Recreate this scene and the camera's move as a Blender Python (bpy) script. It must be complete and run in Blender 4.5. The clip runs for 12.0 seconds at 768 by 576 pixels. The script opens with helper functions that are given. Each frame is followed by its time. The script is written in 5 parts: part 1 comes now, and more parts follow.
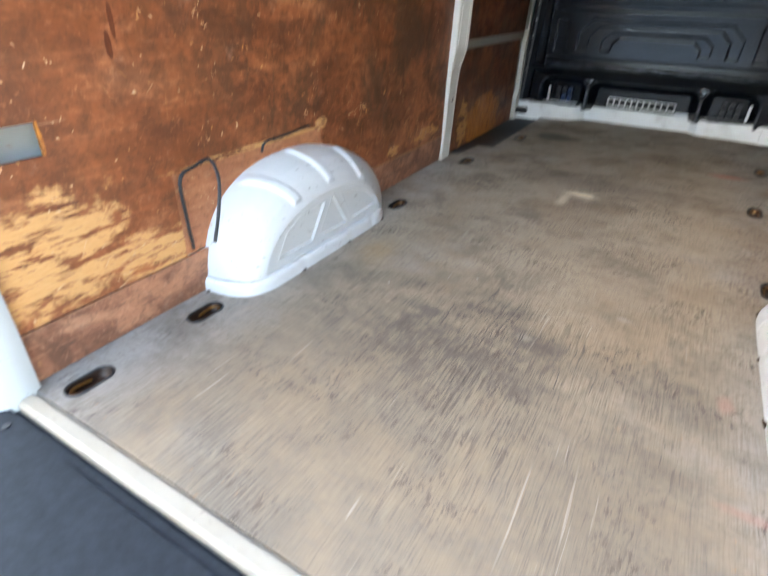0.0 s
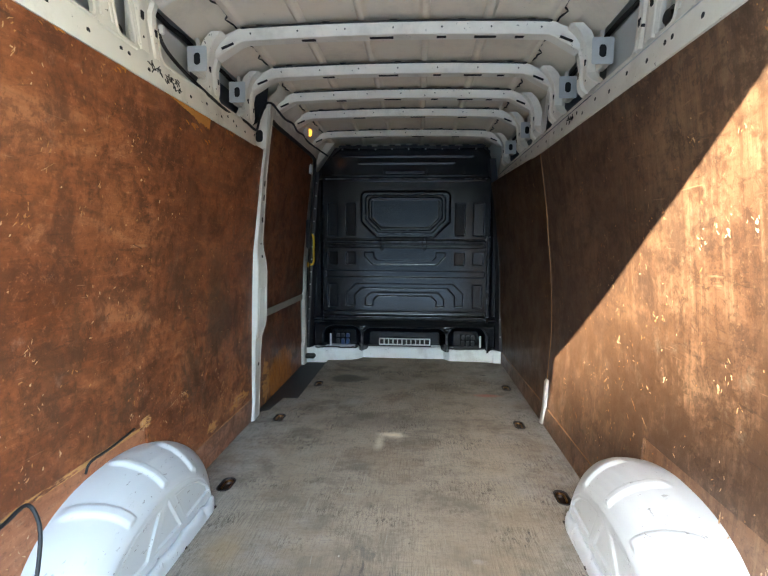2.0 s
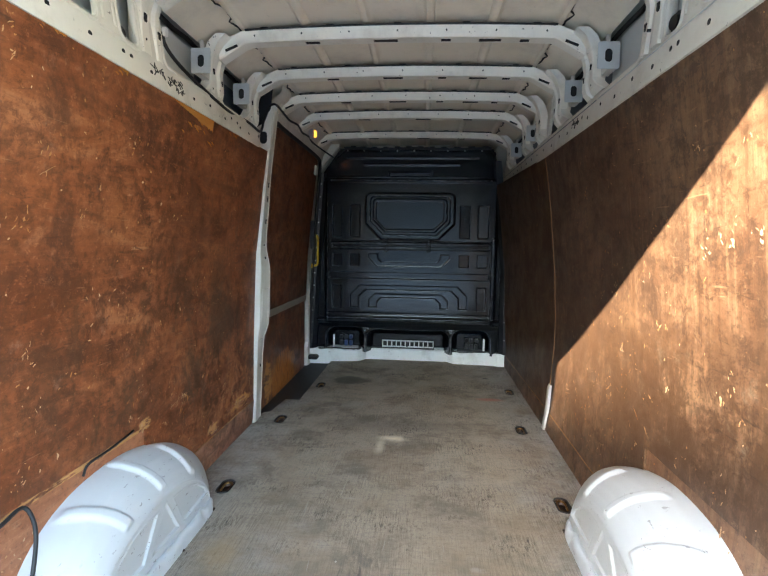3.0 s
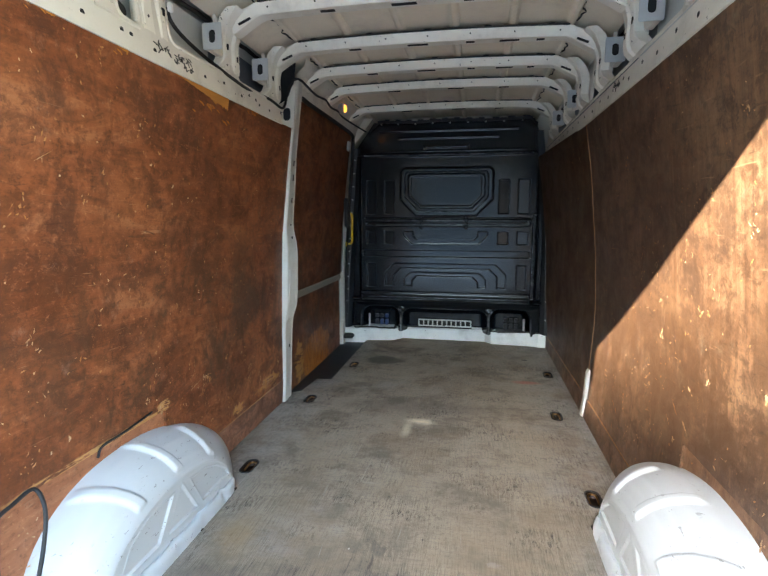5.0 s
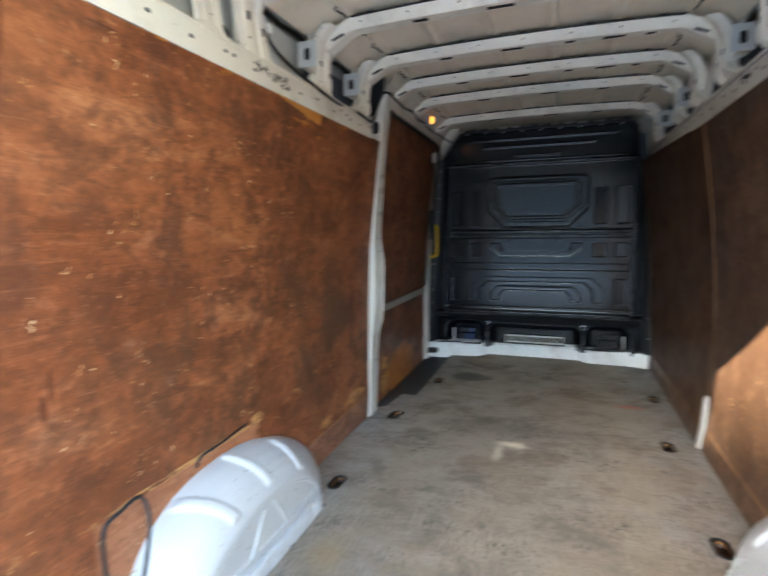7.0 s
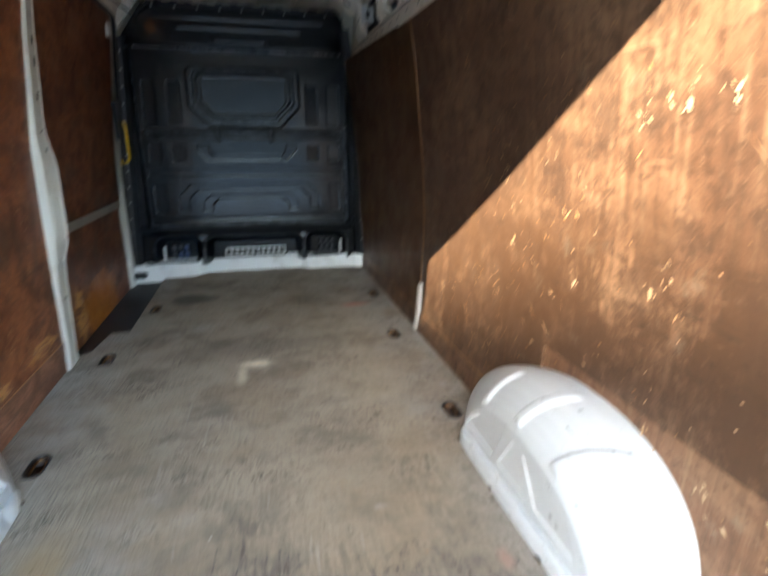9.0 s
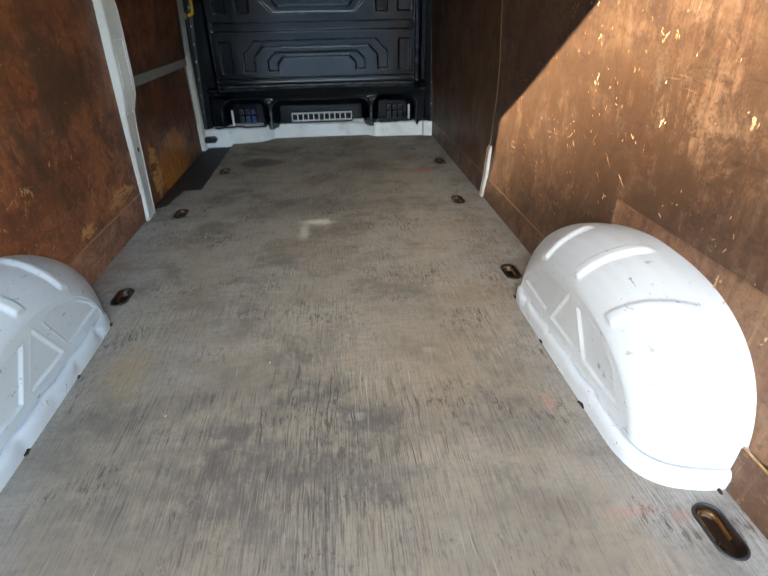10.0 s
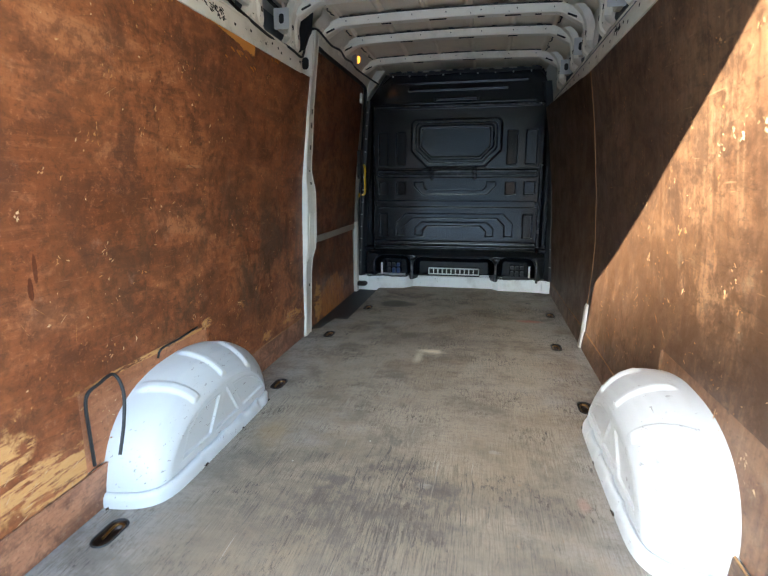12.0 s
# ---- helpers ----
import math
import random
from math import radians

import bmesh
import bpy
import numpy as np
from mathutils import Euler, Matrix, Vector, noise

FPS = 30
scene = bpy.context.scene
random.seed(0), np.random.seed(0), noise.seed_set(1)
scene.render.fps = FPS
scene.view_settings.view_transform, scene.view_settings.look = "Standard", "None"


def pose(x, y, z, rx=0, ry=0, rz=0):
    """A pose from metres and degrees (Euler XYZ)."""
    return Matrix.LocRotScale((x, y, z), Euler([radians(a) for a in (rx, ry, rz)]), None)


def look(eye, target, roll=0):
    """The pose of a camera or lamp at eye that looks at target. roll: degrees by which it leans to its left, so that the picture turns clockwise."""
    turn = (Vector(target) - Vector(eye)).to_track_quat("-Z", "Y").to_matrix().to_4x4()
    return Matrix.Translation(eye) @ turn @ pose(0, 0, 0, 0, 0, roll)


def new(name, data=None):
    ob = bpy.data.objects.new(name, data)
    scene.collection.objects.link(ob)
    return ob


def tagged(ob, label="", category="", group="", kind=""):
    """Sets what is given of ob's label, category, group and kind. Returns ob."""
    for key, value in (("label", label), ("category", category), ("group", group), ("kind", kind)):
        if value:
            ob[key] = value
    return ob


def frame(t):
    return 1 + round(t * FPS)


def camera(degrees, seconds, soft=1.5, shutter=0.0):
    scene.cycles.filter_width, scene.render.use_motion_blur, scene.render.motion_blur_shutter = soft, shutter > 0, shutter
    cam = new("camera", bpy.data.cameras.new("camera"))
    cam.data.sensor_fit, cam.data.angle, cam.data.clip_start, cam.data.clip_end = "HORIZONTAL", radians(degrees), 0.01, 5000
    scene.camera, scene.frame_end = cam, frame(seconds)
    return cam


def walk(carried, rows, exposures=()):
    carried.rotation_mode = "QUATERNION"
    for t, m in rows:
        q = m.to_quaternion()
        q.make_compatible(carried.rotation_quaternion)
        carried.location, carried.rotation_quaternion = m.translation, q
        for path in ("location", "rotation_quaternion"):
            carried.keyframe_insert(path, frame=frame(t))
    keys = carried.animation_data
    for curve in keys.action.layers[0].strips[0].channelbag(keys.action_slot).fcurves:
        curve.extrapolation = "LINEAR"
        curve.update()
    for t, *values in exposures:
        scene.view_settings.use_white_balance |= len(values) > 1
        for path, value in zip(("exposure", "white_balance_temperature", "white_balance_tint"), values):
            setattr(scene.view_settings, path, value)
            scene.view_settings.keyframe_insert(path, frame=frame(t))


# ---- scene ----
from mathutils import geometry

cam = camera(76.2, 12.0, soft=1.35, shutter=0.35)
EXPOSURES = [(0.0, 4.85, 7900, 10), (0.5, 4.95, 7500, 7), (1.0, 4.8, 7400, 5), (1.5, 4.75, 7400, 5), (3.0, 4.67, 7400, 5), (5.0, 4.75, 7400, 5), (5.5, 4.85, 7400, 5), (6.0, 4.6, 7400, 5), (6.5, 4.55, 7400, 5), (7.0, 4.85, 7400, 7), (7.4, 4.75, 7400, 5), (8.8, 4.67, 7400, 5), (9.5, 4.58, 7400, 5), (10.1, 4.45, 7400, 5), (10.6, 4.68, 7400, 5), (11.0, 4.85, 7400, 5), (11.5, 4.79, 7400, 5), (12.0, 4.61, 7400, 5)]
PATH = [
    (0, (0.322, -0.24, 0.844), (-0.54, 1.241, -0.187), 1.4),
    (0.2, (0.323, -0.241, 0.872), (-0.511, 1.373, 0.036), 2.5),
    (0.5, (0.356, -0.246, 0.936), (-0.33, 1.543, 0.362), 2.0),
    (1, (0.301, -0.268, 1.033), (0.005, 1.701, 0.841), -1.1),
    (1.5, (0.192, -0.35, 1.069), (-0.04, 1.629, 0.897), -1.2),
    (2, (0.117, -0.371, 1.067), (-0.022, 1.616, 0.886), 0.4),
    (2.5, (0.13, -0.368, 1.087), (-0.02, 1.618, 0.903), 1.1),
    (3, (0.135, -0.359, 1.084), (-0.028, 1.626, 0.902), 1.0),
    (3.2, (0.121, -0.351, 1.083), (-0.043, 1.632, 0.876), 0.9),
    (4.8, (0.196, -0.278, 1.098), (-0.092, 1.68, 0.805), 0.4),
    (5, (0.246, -0.259, 1.1), (-0.113, 1.688, 0.818), 0.1),
    (5.5, (0.31, -0.253, 1.09), (-0.307, 1.633, 0.836), -0.6),
    (6, (0.323, -0.254, 1.107), (-0.565, 1.524, 0.89), -1.3),
    (6.5, (0.304, -0.243, 1.097), (-0.658, 1.496, 0.871), -1.6),
    (7, (0.179, -0.204, 1.101), (-0.49, 1.667, 0.87), -0.7),
    (7.2, (0.124, -0.157, 1.109), (-0.151, 1.814, 0.908), 0.4),
    (8.8, (0.018, 0.023, 1.064), (0.659, 1.888, 0.727), 1.3),
    (9, (0.047, 0.05, 1.031), (0.518, 1.905, 0.453), 0.2),
    (9.2, (0.079, 0.058, 0.986), (0.355, 1.852, 0.146), -1.2),
    (9.5, (0.083, 0.064, 0.916), (0.278, 1.741, -0.155), -0.7),
    (10, (0.092, 0.031, 0.901), (0.25, 1.759, -0.093), -1.1),
    (10.5, (0.059, -0.056, 0.909), (0.175, 1.808, 0.195), -0.3),
    (10.8, (0.044, -0.177, 0.926), (0.0, 1.735, 0.341), -0.7),
    (11, (0.04, -0.266, 0.936), (-0.179, 1.658, 0.437), -1.5),
    (11.3, (0.064, -0.351, 0.984), (-0.223, 1.581, 0.556), -0.5),
    (11.5, (0.104, -0.394, 0.982), (-0.192, 1.538, 0.559), -0.1),
    (12, (0.26, -0.502, 0.992), (-0.128, 1.413, 0.569), -0.2),
]
walk(cam, [(t, look(eye, target, roll)) for t, eye, target, roll in PATH], exposures=EXPOSURES)

# ---------------------------------------------------------------- world, sun, exposure
SUN_K, SUN_Z = 0.67, -0.59
sun_dir = Vector((SUN_K, 1.0, SUN_Z)).normalized()
world = bpy.data.worlds.new("world")
scene.world = world
world.use_nodes = True
wn = world.node_tree
sky = wn.nodes.new("ShaderNodeTexSky")
sky.sky_type = "NISHITA"
sky.sun_disc = False
sky.dust_density = 0.5
sky.sun_elevation = math.asin(-sun_dir.z)
sky.sun_rotation = math.atan2(-sun_dir.x, -sun_dir.y)
wn.links.new(sky.outputs[0], wn.nodes["Background"].inputs[0])
wn.nodes["Background"].inputs[1].default_value = 0.115
sun = new("sun", bpy.data.lights.new("sun", "SUN"))
sun.data.energy = 2.4
sun.data.angle = radians(0.6)
sun.data.color = (1.0, 0.95, 0.88)
sun.rotation_euler = sun_dir.to_track_quat("-Z", "Y").to_euler()


# ---------------------------------------------------------------- helpers for building
def empty_thing(name, label, category, group="", kind="", at=(0, 0, 0)):
    ob = new(name)
    ob.location = at
    return tagged(ob, label, category, group, kind)


def finish(me, material, smooth):
    me.materials.append(material)
    if smooth:
        me.polygons.foreach_set("use_smooth", [True] * len(me.polygons))
        me.set_sharp_from_angle(angle=radians(smooth))
    return me


def part(name, bm, material, parent=None, label="", smooth=35):
    bmesh.ops.recalc_face_normals(bm, faces=bm.faces)
    me = bpy.data.meshes.new(name)
    bm.to_mesh(me)
    bm.free()
    finish(me, material, smooth)
    ob = new(name, me)
    if parent:
        ob.parent = parent
        m = parent.matrix_basis
        if parent.parent:
            m = parent.parent.matrix_basis @ m
        ob.matrix_parent_inverse = m.inverted()
    if label:
        ob["label"] = label
    return ob


def add_box(bm, lo, hi, bevel=0.004, segments=2):
    """A bevelled box between two corners."""
    lo, hi = Vector(lo), Vector(hi)
    made = bmesh.ops.create_cube(bm, size=1.0, matrix=Matrix.Translation((lo + hi) / 2) @ Matrix.Diagonal((*(hi - lo), 1)))
    if bevel:
        edges = list({e for v in made["verts"] for e in v.link_edges})
        bmesh.ops.bevel(bm, geom=edges, offset=bevel, segments=segments, affect="EDGES", clamp_overlap=True)
    return bm


def box(lo, hi, bevel=0.004, segments=2):
    return add_box(bmesh.new(), lo, hi, bevel, segments)


def add_tube(bm, points, radius, sides=8, caps=True):
    """A round bar along points."""
    pts = [Vector(p) for p in points]
    rings, side = [], None
    for n, p in enumerate(pts):
        d = (pts[min(n + 1, len(pts) - 1)] - pts[max(n - 1, 0)]).normalized()
        if side is None:
            side = d.orthogonal().normalized()
        side = (side - d * side.dot(d)).normalized()
        up = d.cross(side)
        rings.append([bm.verts.new(p + radius * (math.cos(a) * side + math.sin(a) * up)) for a in (2 * math.pi * k / sides for k in range(sides))])
    for a, b in zip(rings, rings[1:]):
        for k in range(sides):
            bm.faces.new((a[k], a[(k + 1) % sides], b[(k + 1) % sides], b[k]))
    if caps:
        bm.faces.new(rings[0][::-1])
        bm.faces.new(rings[-1])
    return bm


def tube(points, radius, sides=8):
    return add_tube(bmesh.new(), points, radius, sides)


def smooth_line(points, steps=6):
    """Catmull-Rom points through the given ones."""
    p = [Vector(q) for q in points]
    p = [2 * p[0] - p[1]] + p + [2 * p[-1] - p[-2]]
    out = []
    for a, b, c, d in zip(p, p[1:], p[2:], p[3:]):
        for k in range(steps):
            t = k / steps
            out.append(0.5 * (2 * b + (c - a) * t + (2 * a - 5 * b + 4 * c - d) * t * t + (3 * b - a - 3 * c + d) * t ** 3))
    return out + [p[-2]]


def grid(rows, closed=False):
    """A surface through rows of points."""
    bm = bmesh.new()
    vs = [[bm.verts.new(p) for p in row] for row in rows]
    for a, b in zip(vs, vs[1:]):
        for k in range(len(a) - (0 if closed else 1)):
            j = (k + 1) % len(a)
            bm.faces.new((a[k], a[j], b[j], b[k]))
    return bm


def plate(outer, holes, place, depth):
    """A plate with holes: 2D outlines, place(u, v, w) turns them into space, w runs from 0 to depth."""
    bm = bmesh.new()
    loops = [outer, *holes]
    flat = [[Vector((u, v, 0)) for u, v in loop] for loop in loops]
    tris = geometry.tessellate_polygon(flat)
    sheets = []
    for w in (0.0, depth):
        sheets.append([bm.verts.new(place(u, v, w)) for loop in loops for u, v in loop])
    for t in tris:
        for vs in sheets:
            try:
                bm.faces.new([vs[i] for i in t])
            except ValueError:
                pass
    base = 0
    for loop in loops:
        n = len(loop)
        for k in range(n):
            a, b = base + k, base + (k + 1) % n
            bm.faces.new((sheets[0][a], sheets[0][b], sheets[1][b], sheets[1][a]))
        base += n
    return bm


def rounded(u0, v0, u1, v1, r, n=4):
    """A rectangle with round corners."""
    out = []
    for cu, cv, a0 in ((u1 - r, v1 - r, 0), (u0 + r, v1 - r, 90), (u0 + r, v0 + r, 180), (u1 - r, v0 + r, 270)):
        out += [(cu + r * math.cos(radians(a0 + 90 * k / n)), cv + r * math.sin(radians(a0 + 90 * k / n))) for k in range(n + 1)]
    return out


def curve_of(*pairs):
    """Values over a height, straight between the given ones."""
    zs, xs = [p[0] for p in pairs], [p[1] for p in pairs]
    return lambda z: float(np.interp(z, zs, xs))


# ---------------------------------------------------------------- materials
class Nodes:
    """Short writing for node materials."""

    def __init__(self, name, rough=0.5, metal=0.0, spec=0.5):
        self.mat = bpy.data.materials.new(name)
        self.mat.use_nodes = True
        self.t = self.mat.node_tree
        self.bsdf = self.t.nodes["Principled BSDF"]
        self.set(self.bsdf.inputs["Roughness"], rough)
        self.set(self.bsdf.inputs["Metallic"], metal)
        self.set(self.bsdf.inputs["Specular IOR Level"], spec)
        self.p = self.t.nodes.new("ShaderNodeTexCoord").outputs["Object"]

    def set(self, socket, v):
        if isinstance(v, bpy.types.NodeSocket):
            self.t.links.new(v, socket)
        elif isinstance(v, (tuple, list)) and len(v) == 3 and socket.type == "RGBA":
            socket.default_value = (*v, 1)
        else:
            socket.default_value = v

    def math(self, op, a, b=0.0, clamp=False):
        n = self.t.nodes.new("ShaderNodeMath")
        n.operation, n.use_clamp = op, clamp
        self.set(n.inputs[0], a)
        self.set(n.inputs[1], b)
        return n.outputs[0]

    def vec(self, op, a, b):
        n = self.t.nodes.new("ShaderNodeVectorMath")
        n.operation = op
        self.set(n.inputs[0], a)
        self.set(n.inputs[1], b)
        return n.outputs["Value" if op in ("LENGTH", "DOT_PRODUCT") else "Vector"]

    def stretch(self, scale, turn=(0, 0, 0), v=None):
        n = self.t.nodes.new("ShaderNodeMapping")
        self.set(n.inputs["Vector"], v or self.p)
        n.inputs["Rotation"].default_value = [radians(a) for a in turn]
        n.inputs["Scale"].default_value = scale
        return n.outputs[0]

    def noise(self, scale, detail=4.0, rough=0.55, v=None, distortion=0.0):
        n = self.t.nodes.new("ShaderNodeTexNoise")
        self.set(n.inputs["Vector"], v or self.p)
        for key, value in (("Scale", scale), ("Detail", detail), ("Roughness", rough), ("Distortion", distortion)):
            n.inputs[key].default_value = value
        return n.outputs["Fac"]

    def cells(self, scale, v=None, out="Distance"):
        n = self.t.nodes.new("ShaderNodeTexVoronoi")
        self.set(n.inputs["Vector"], v or self.p)
        n.inputs["Scale"].default_value = scale
        return n.outputs[out]

    def span(self, v, lo, hi, a=0.0, b=1.0):
        n = self.t.nodes.new("ShaderNodeMapRange")
        n.interpolation_type = "SMOOTHSTEP"
        self.set(n.inputs["Value"], v)
        for key, value in (("From Min", lo), ("From Max", hi), ("To Min", a), ("To Max", b)):
            n.inputs[key].default_value = value
        return n.outputs[0]

    def mix(self, fac, a, b):
        n = self.t.nodes.new("ShaderNodeMix")
        n.data_type = "RGBA"
        self.set(n.inputs["Factor"], fac)
        self.set(n.inputs[6], a)
        self.set(n.inputs[7], b)
        return n.outputs[2]

    def blob(self, centre, radii, ragged=0.5, scale=9.0, soft=0.35, detail=5.0):
        """A mark with a ragged edge round a place: 1 inside, 0 outside."""
        d = self.vec("LENGTH", self.vec("MULTIPLY", self.vec("SUBTRACT", self.p, centre), [1 / r for r in radii]), (0, 0, 0))
        d = self.math("ADD", d, self.math("MULTIPLY", self.math("SUBTRACT", self.noise(scale, detail, 0.65), 0.5), ragged * 2))
        return self.span(d, 1.0 - soft, 1.0, 1.0, 0.0)

    def bump(self, height, strength=0.3, distance=0.002):
        n = self.t.nodes.new("ShaderNodeBump")
        self.set(n.inputs["Height"], height)
        n.inputs["Strength"].default_value, n.inputs["Distance"].default_value = strength, distance
        self.t.links.new(n.outputs[0], self.bsdf.inputs["Normal"])

    def colour(self, c):
        self.set(self.bsdf.inputs["Base Color"], c)
        return self


def plywood_lining(name, marks=(), stains=(), bare=(), dark=1.0, pale=0.0, rubbed=0.8, rub_z=(0.15, 0.4, 0.75, 1.2), smears=(0.45, 0.6), clean=None, upright=False, olive=0.0, dirt=1.0):
    """Red-brown film-faced plywood, scuffed, smeared and chipped down to pale wood. upright: its grain stands; olive: less red in the face."""
    m = Nodes(name, spec=0.42)

    def tone(r, g, b):
        grey = (r + g + b) / 3
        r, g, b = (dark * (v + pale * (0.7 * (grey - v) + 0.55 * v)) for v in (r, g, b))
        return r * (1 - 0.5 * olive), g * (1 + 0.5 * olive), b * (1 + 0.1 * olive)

    def grained(across, along):
        return m.stretch((1, across, along) if upright else (1, along, across))

    def moved(v, at):
        return m.vec("ADD", v, (at, at * 1.7, at * 2.3))

    broad = m.noise(1.1, 7, 0.6)
    cloud = m.noise(2.6, 9, 0.66, moved(m.stretch((1, 0.8, 1)), 2.0), 0.3)
    blotch = m.noise(6.0, 12, 0.74, moved(m.p, 3.1), 0.4)
    wipes = m.noise(1.0, 7, 0.68, moved(m.stretch((1, 2.6, 7.5), (-28, 0, 0)), 1.0), 0.6)
    mottle = m.noise(21, 9, 0.72, moved(m.p, 5.2), 0.5)
    grain = m.noise(1.0, 7, 0.74, grained(90, 5))
    veins = m.noise(1.0, 4, 0.6, grained(38, 1.6))
    fine = m.noise(170, 3, 0.6)
    soil = m.span(m.node_xyz(1), clean[0], clean[1], clean[2], 1.0) if clean else 1.0

    def soiled(mask):
        return m.math("MULTIPLY", mask, soil)

    c = m.mix(m.span(broad, 0.34, 0.66), tone(0.25, 0.078, 0.027), tone(0.37, 0.13, 0.047))
    c = m.mix(m.span(cloud, 0.32, 0.46, 0.6, 0), c, tone(0.45, 0.175, 0.068))
    c = m.mix(soiled(m.span(cloud, 0.46, 0.62, 0, 0.7 * dirt)), c, tone(0.165, 0.05, 0.018))
    c = m.mix(m.span(veins, 0.5, 0.68, 0, 0.22 if not upright else 0.6), c, tone(0.15, 0.054, 0.022))
    c = m.mix(m.span(veins, 0.32, 0.46, 0.18 if not upright else 0.45, 0), c, tone(0.5, 0.225, 0.1))
    c = m.mix(m.span(grain, 0.52, 0.7, 0, 0.6 if upright else 0.4), c, tone(0.14, 0.05, 0.022))
    c = m.mix(m.span(grain, 0.3, 0.46, 0.32, 0), c, tone(0.48, 0.21, 0.09))
    c = m.mix(soiled(m.span(wipes, 0.48, 0.6, 0, (0.4 if upright else 0.7) * dirt)), c, tone(0.125, 0.041, 0.016))
    c = m.mix(m.span(wipes, 0.35, 0.44, 0.25 if upright else 0.45, 0), c, tone(0.48, 0.21, 0.092))
    c = m.mix(soiled(m.span(blotch, 0.49, 0.62, 0, 0.72 * dirt)), c, tone(0.095, 0.033, 0.014))
    c = m.mix(soiled(m.span(mottle, 0.5, 0.6, 0, (0.7 if upright else 0.5) * dirt)), c, tone(0.105, 0.036, 0.015))
    c = m.mix(m.span(mottle, 0.3, 0.41, 0.35, 0), c, tone(0.5, 0.24, 0.11))
    flecks = m.noise(58, 7, 0.78, moved(m.p, 8.4), 0.3)
    c = m.mix(m.span(flecks, 0.53, 0.63, 0, 0.5), c, tone(0.1, 0.036, 0.016))
    c = m.mix(m.span(flecks, 0.34, 0.44, 0.4, 0), c, tone(0.55, 0.25, 0.11))
    height = m.node_xyz(2)
    rub = m.math("MULTIPLY", m.span(height, rub_z[0], rub_z[1]), m.span(height, rub_z[2], rub_z[3], 1, 0))
    smear = m.noise(4.6 if upright else 2.7, 13, 0.78, moved(m.stretch((1, 1.1, 0.7)), 7.3), 0.3)
    c = m.mix(m.math("MULTIPLY", m.math("MULTIPLY", rub, m.span(m.node_xyz(1), 0.5, 1.3, 0.35 if pale < 0.3 else 1.0, 1.0)), m.span(smear, smears[0], smears[1], 0, rubbed)), c, (0.07, 0.034, 0.018))
    scuff = m.span(m.noise(9, 10, 0.8, moved(m.p, 1.3)), 0.57, 0.7, 0, 0.32)
    c = m.mix(scuff, c, tone(0.44, 0.3, 0.2))
    for turn, amount, at in ((32, 0.7, 1.3), (-48, 0.6, 2.2), (84, 0.5, 3.1), (12, 0.6, 4.4), (-74, 0.5, 5.2)):
        bent = m.vec("ADD", m.stretch((1, 4, 130), (turn, 0, 0)), m.vec("MULTIPLY", m.noise_vec(2.5), (0, 3, 9)))
        line = m.noise(1.0, 1, 0.4, m.vec("ADD", bent, (at, at * 7, at * 3)))
        there = m.span(m.noise(4.6, 3, 0.6, m.vec("ADD", m.p, (at, at, -at))), 0.6, 0.68)
        c = m.mix(m.math("MULTIPLY", m.math("MULTIPLY", m.span(line, 0.7, 0.74), there), amount * 0.42), c, (0.55, 0.34, 0.2))
    for turn, at in ((20, 6.3), (-35, 7.7), (70, 8.9), (-8, 10.4)):
        bent = m.vec("ADD", m.stretch((1, 5, 60), (turn, 0, 0)), m.vec("MULTIPLY", m.noise_vec(4), (0, 4, 9)))
        line = m.noise(1.0, 5, 0.7, m.vec("ADD", bent, (at, at * 7, at * 3)))
        there = m.span(m.noise(3.2, 5, 0.65, m.vec("ADD", m.p, (-at, at, at))), 0.5, 0.62)
        c = m.mix(soiled(m.math("MULTIPLY", m.math("MULTIPLY", m.span(line, 0.58, 0.68), there), 0.6)), c, tone(0.06, 0.026, 0.015))
    spread = m.vec("ADD", m.p, m.vec("MULTIPLY", m.noise_vec(34), (0.04, 0.04, 0.04)))
    tiny = m.math("MULTIPLY", m.span(m.cells(24, m.stretch((1, 1.3, 0.7), (35, 0, 0), spread)), 0.05, 0.09, 1, 0), m.span(m.noise(3.9, 4, 0.6, moved(m.p, 9)), 0.46, 0.56, 0, 0.8))
    torn = tiny
    strip = m.span(m.noise(14, 8, 0.75, m.stretch((1, 0.45, 2.6), (-28, 0, 0))), 0.44, 0.5)
    for centre, radii, ragged, scale in marks:
        torn = m.math("MAXIMUM", torn, m.math("MULTIPLY", m.math("MULTIPLY", m.blob(centre, radii, ragged, scale, 0.3, 10), strip), 0.92))
    for centre, radii, ragged, scale in bare:
        c = m.mix(m.math("MULTIPLY", m.blob(centre, radii, ragged, scale, 0.12, 8), m.span(m.noise(20, 9, 0.8, m.stretch((1, 2.2, 0.5))), 0.38, 0.56, 0.15, 1.0)), c, m.mix(m.span(m.noise(30, 8, 0.8, m.stretch((1, 2, 0.4))), 0.35, 0.65), (0.34, 0.105, 0.013), (0.54, 0.2, 0.035)))
    wood = m.mix(m.noise(30, 5, 0.7, m.stretch((1, 1, 6))), (0.46, 0.2, 0.055), (0.64, 0.38, 0.17))
    streak = m.noise(1.0, 5, 0.7, m.stretch((1, 75, 7)))
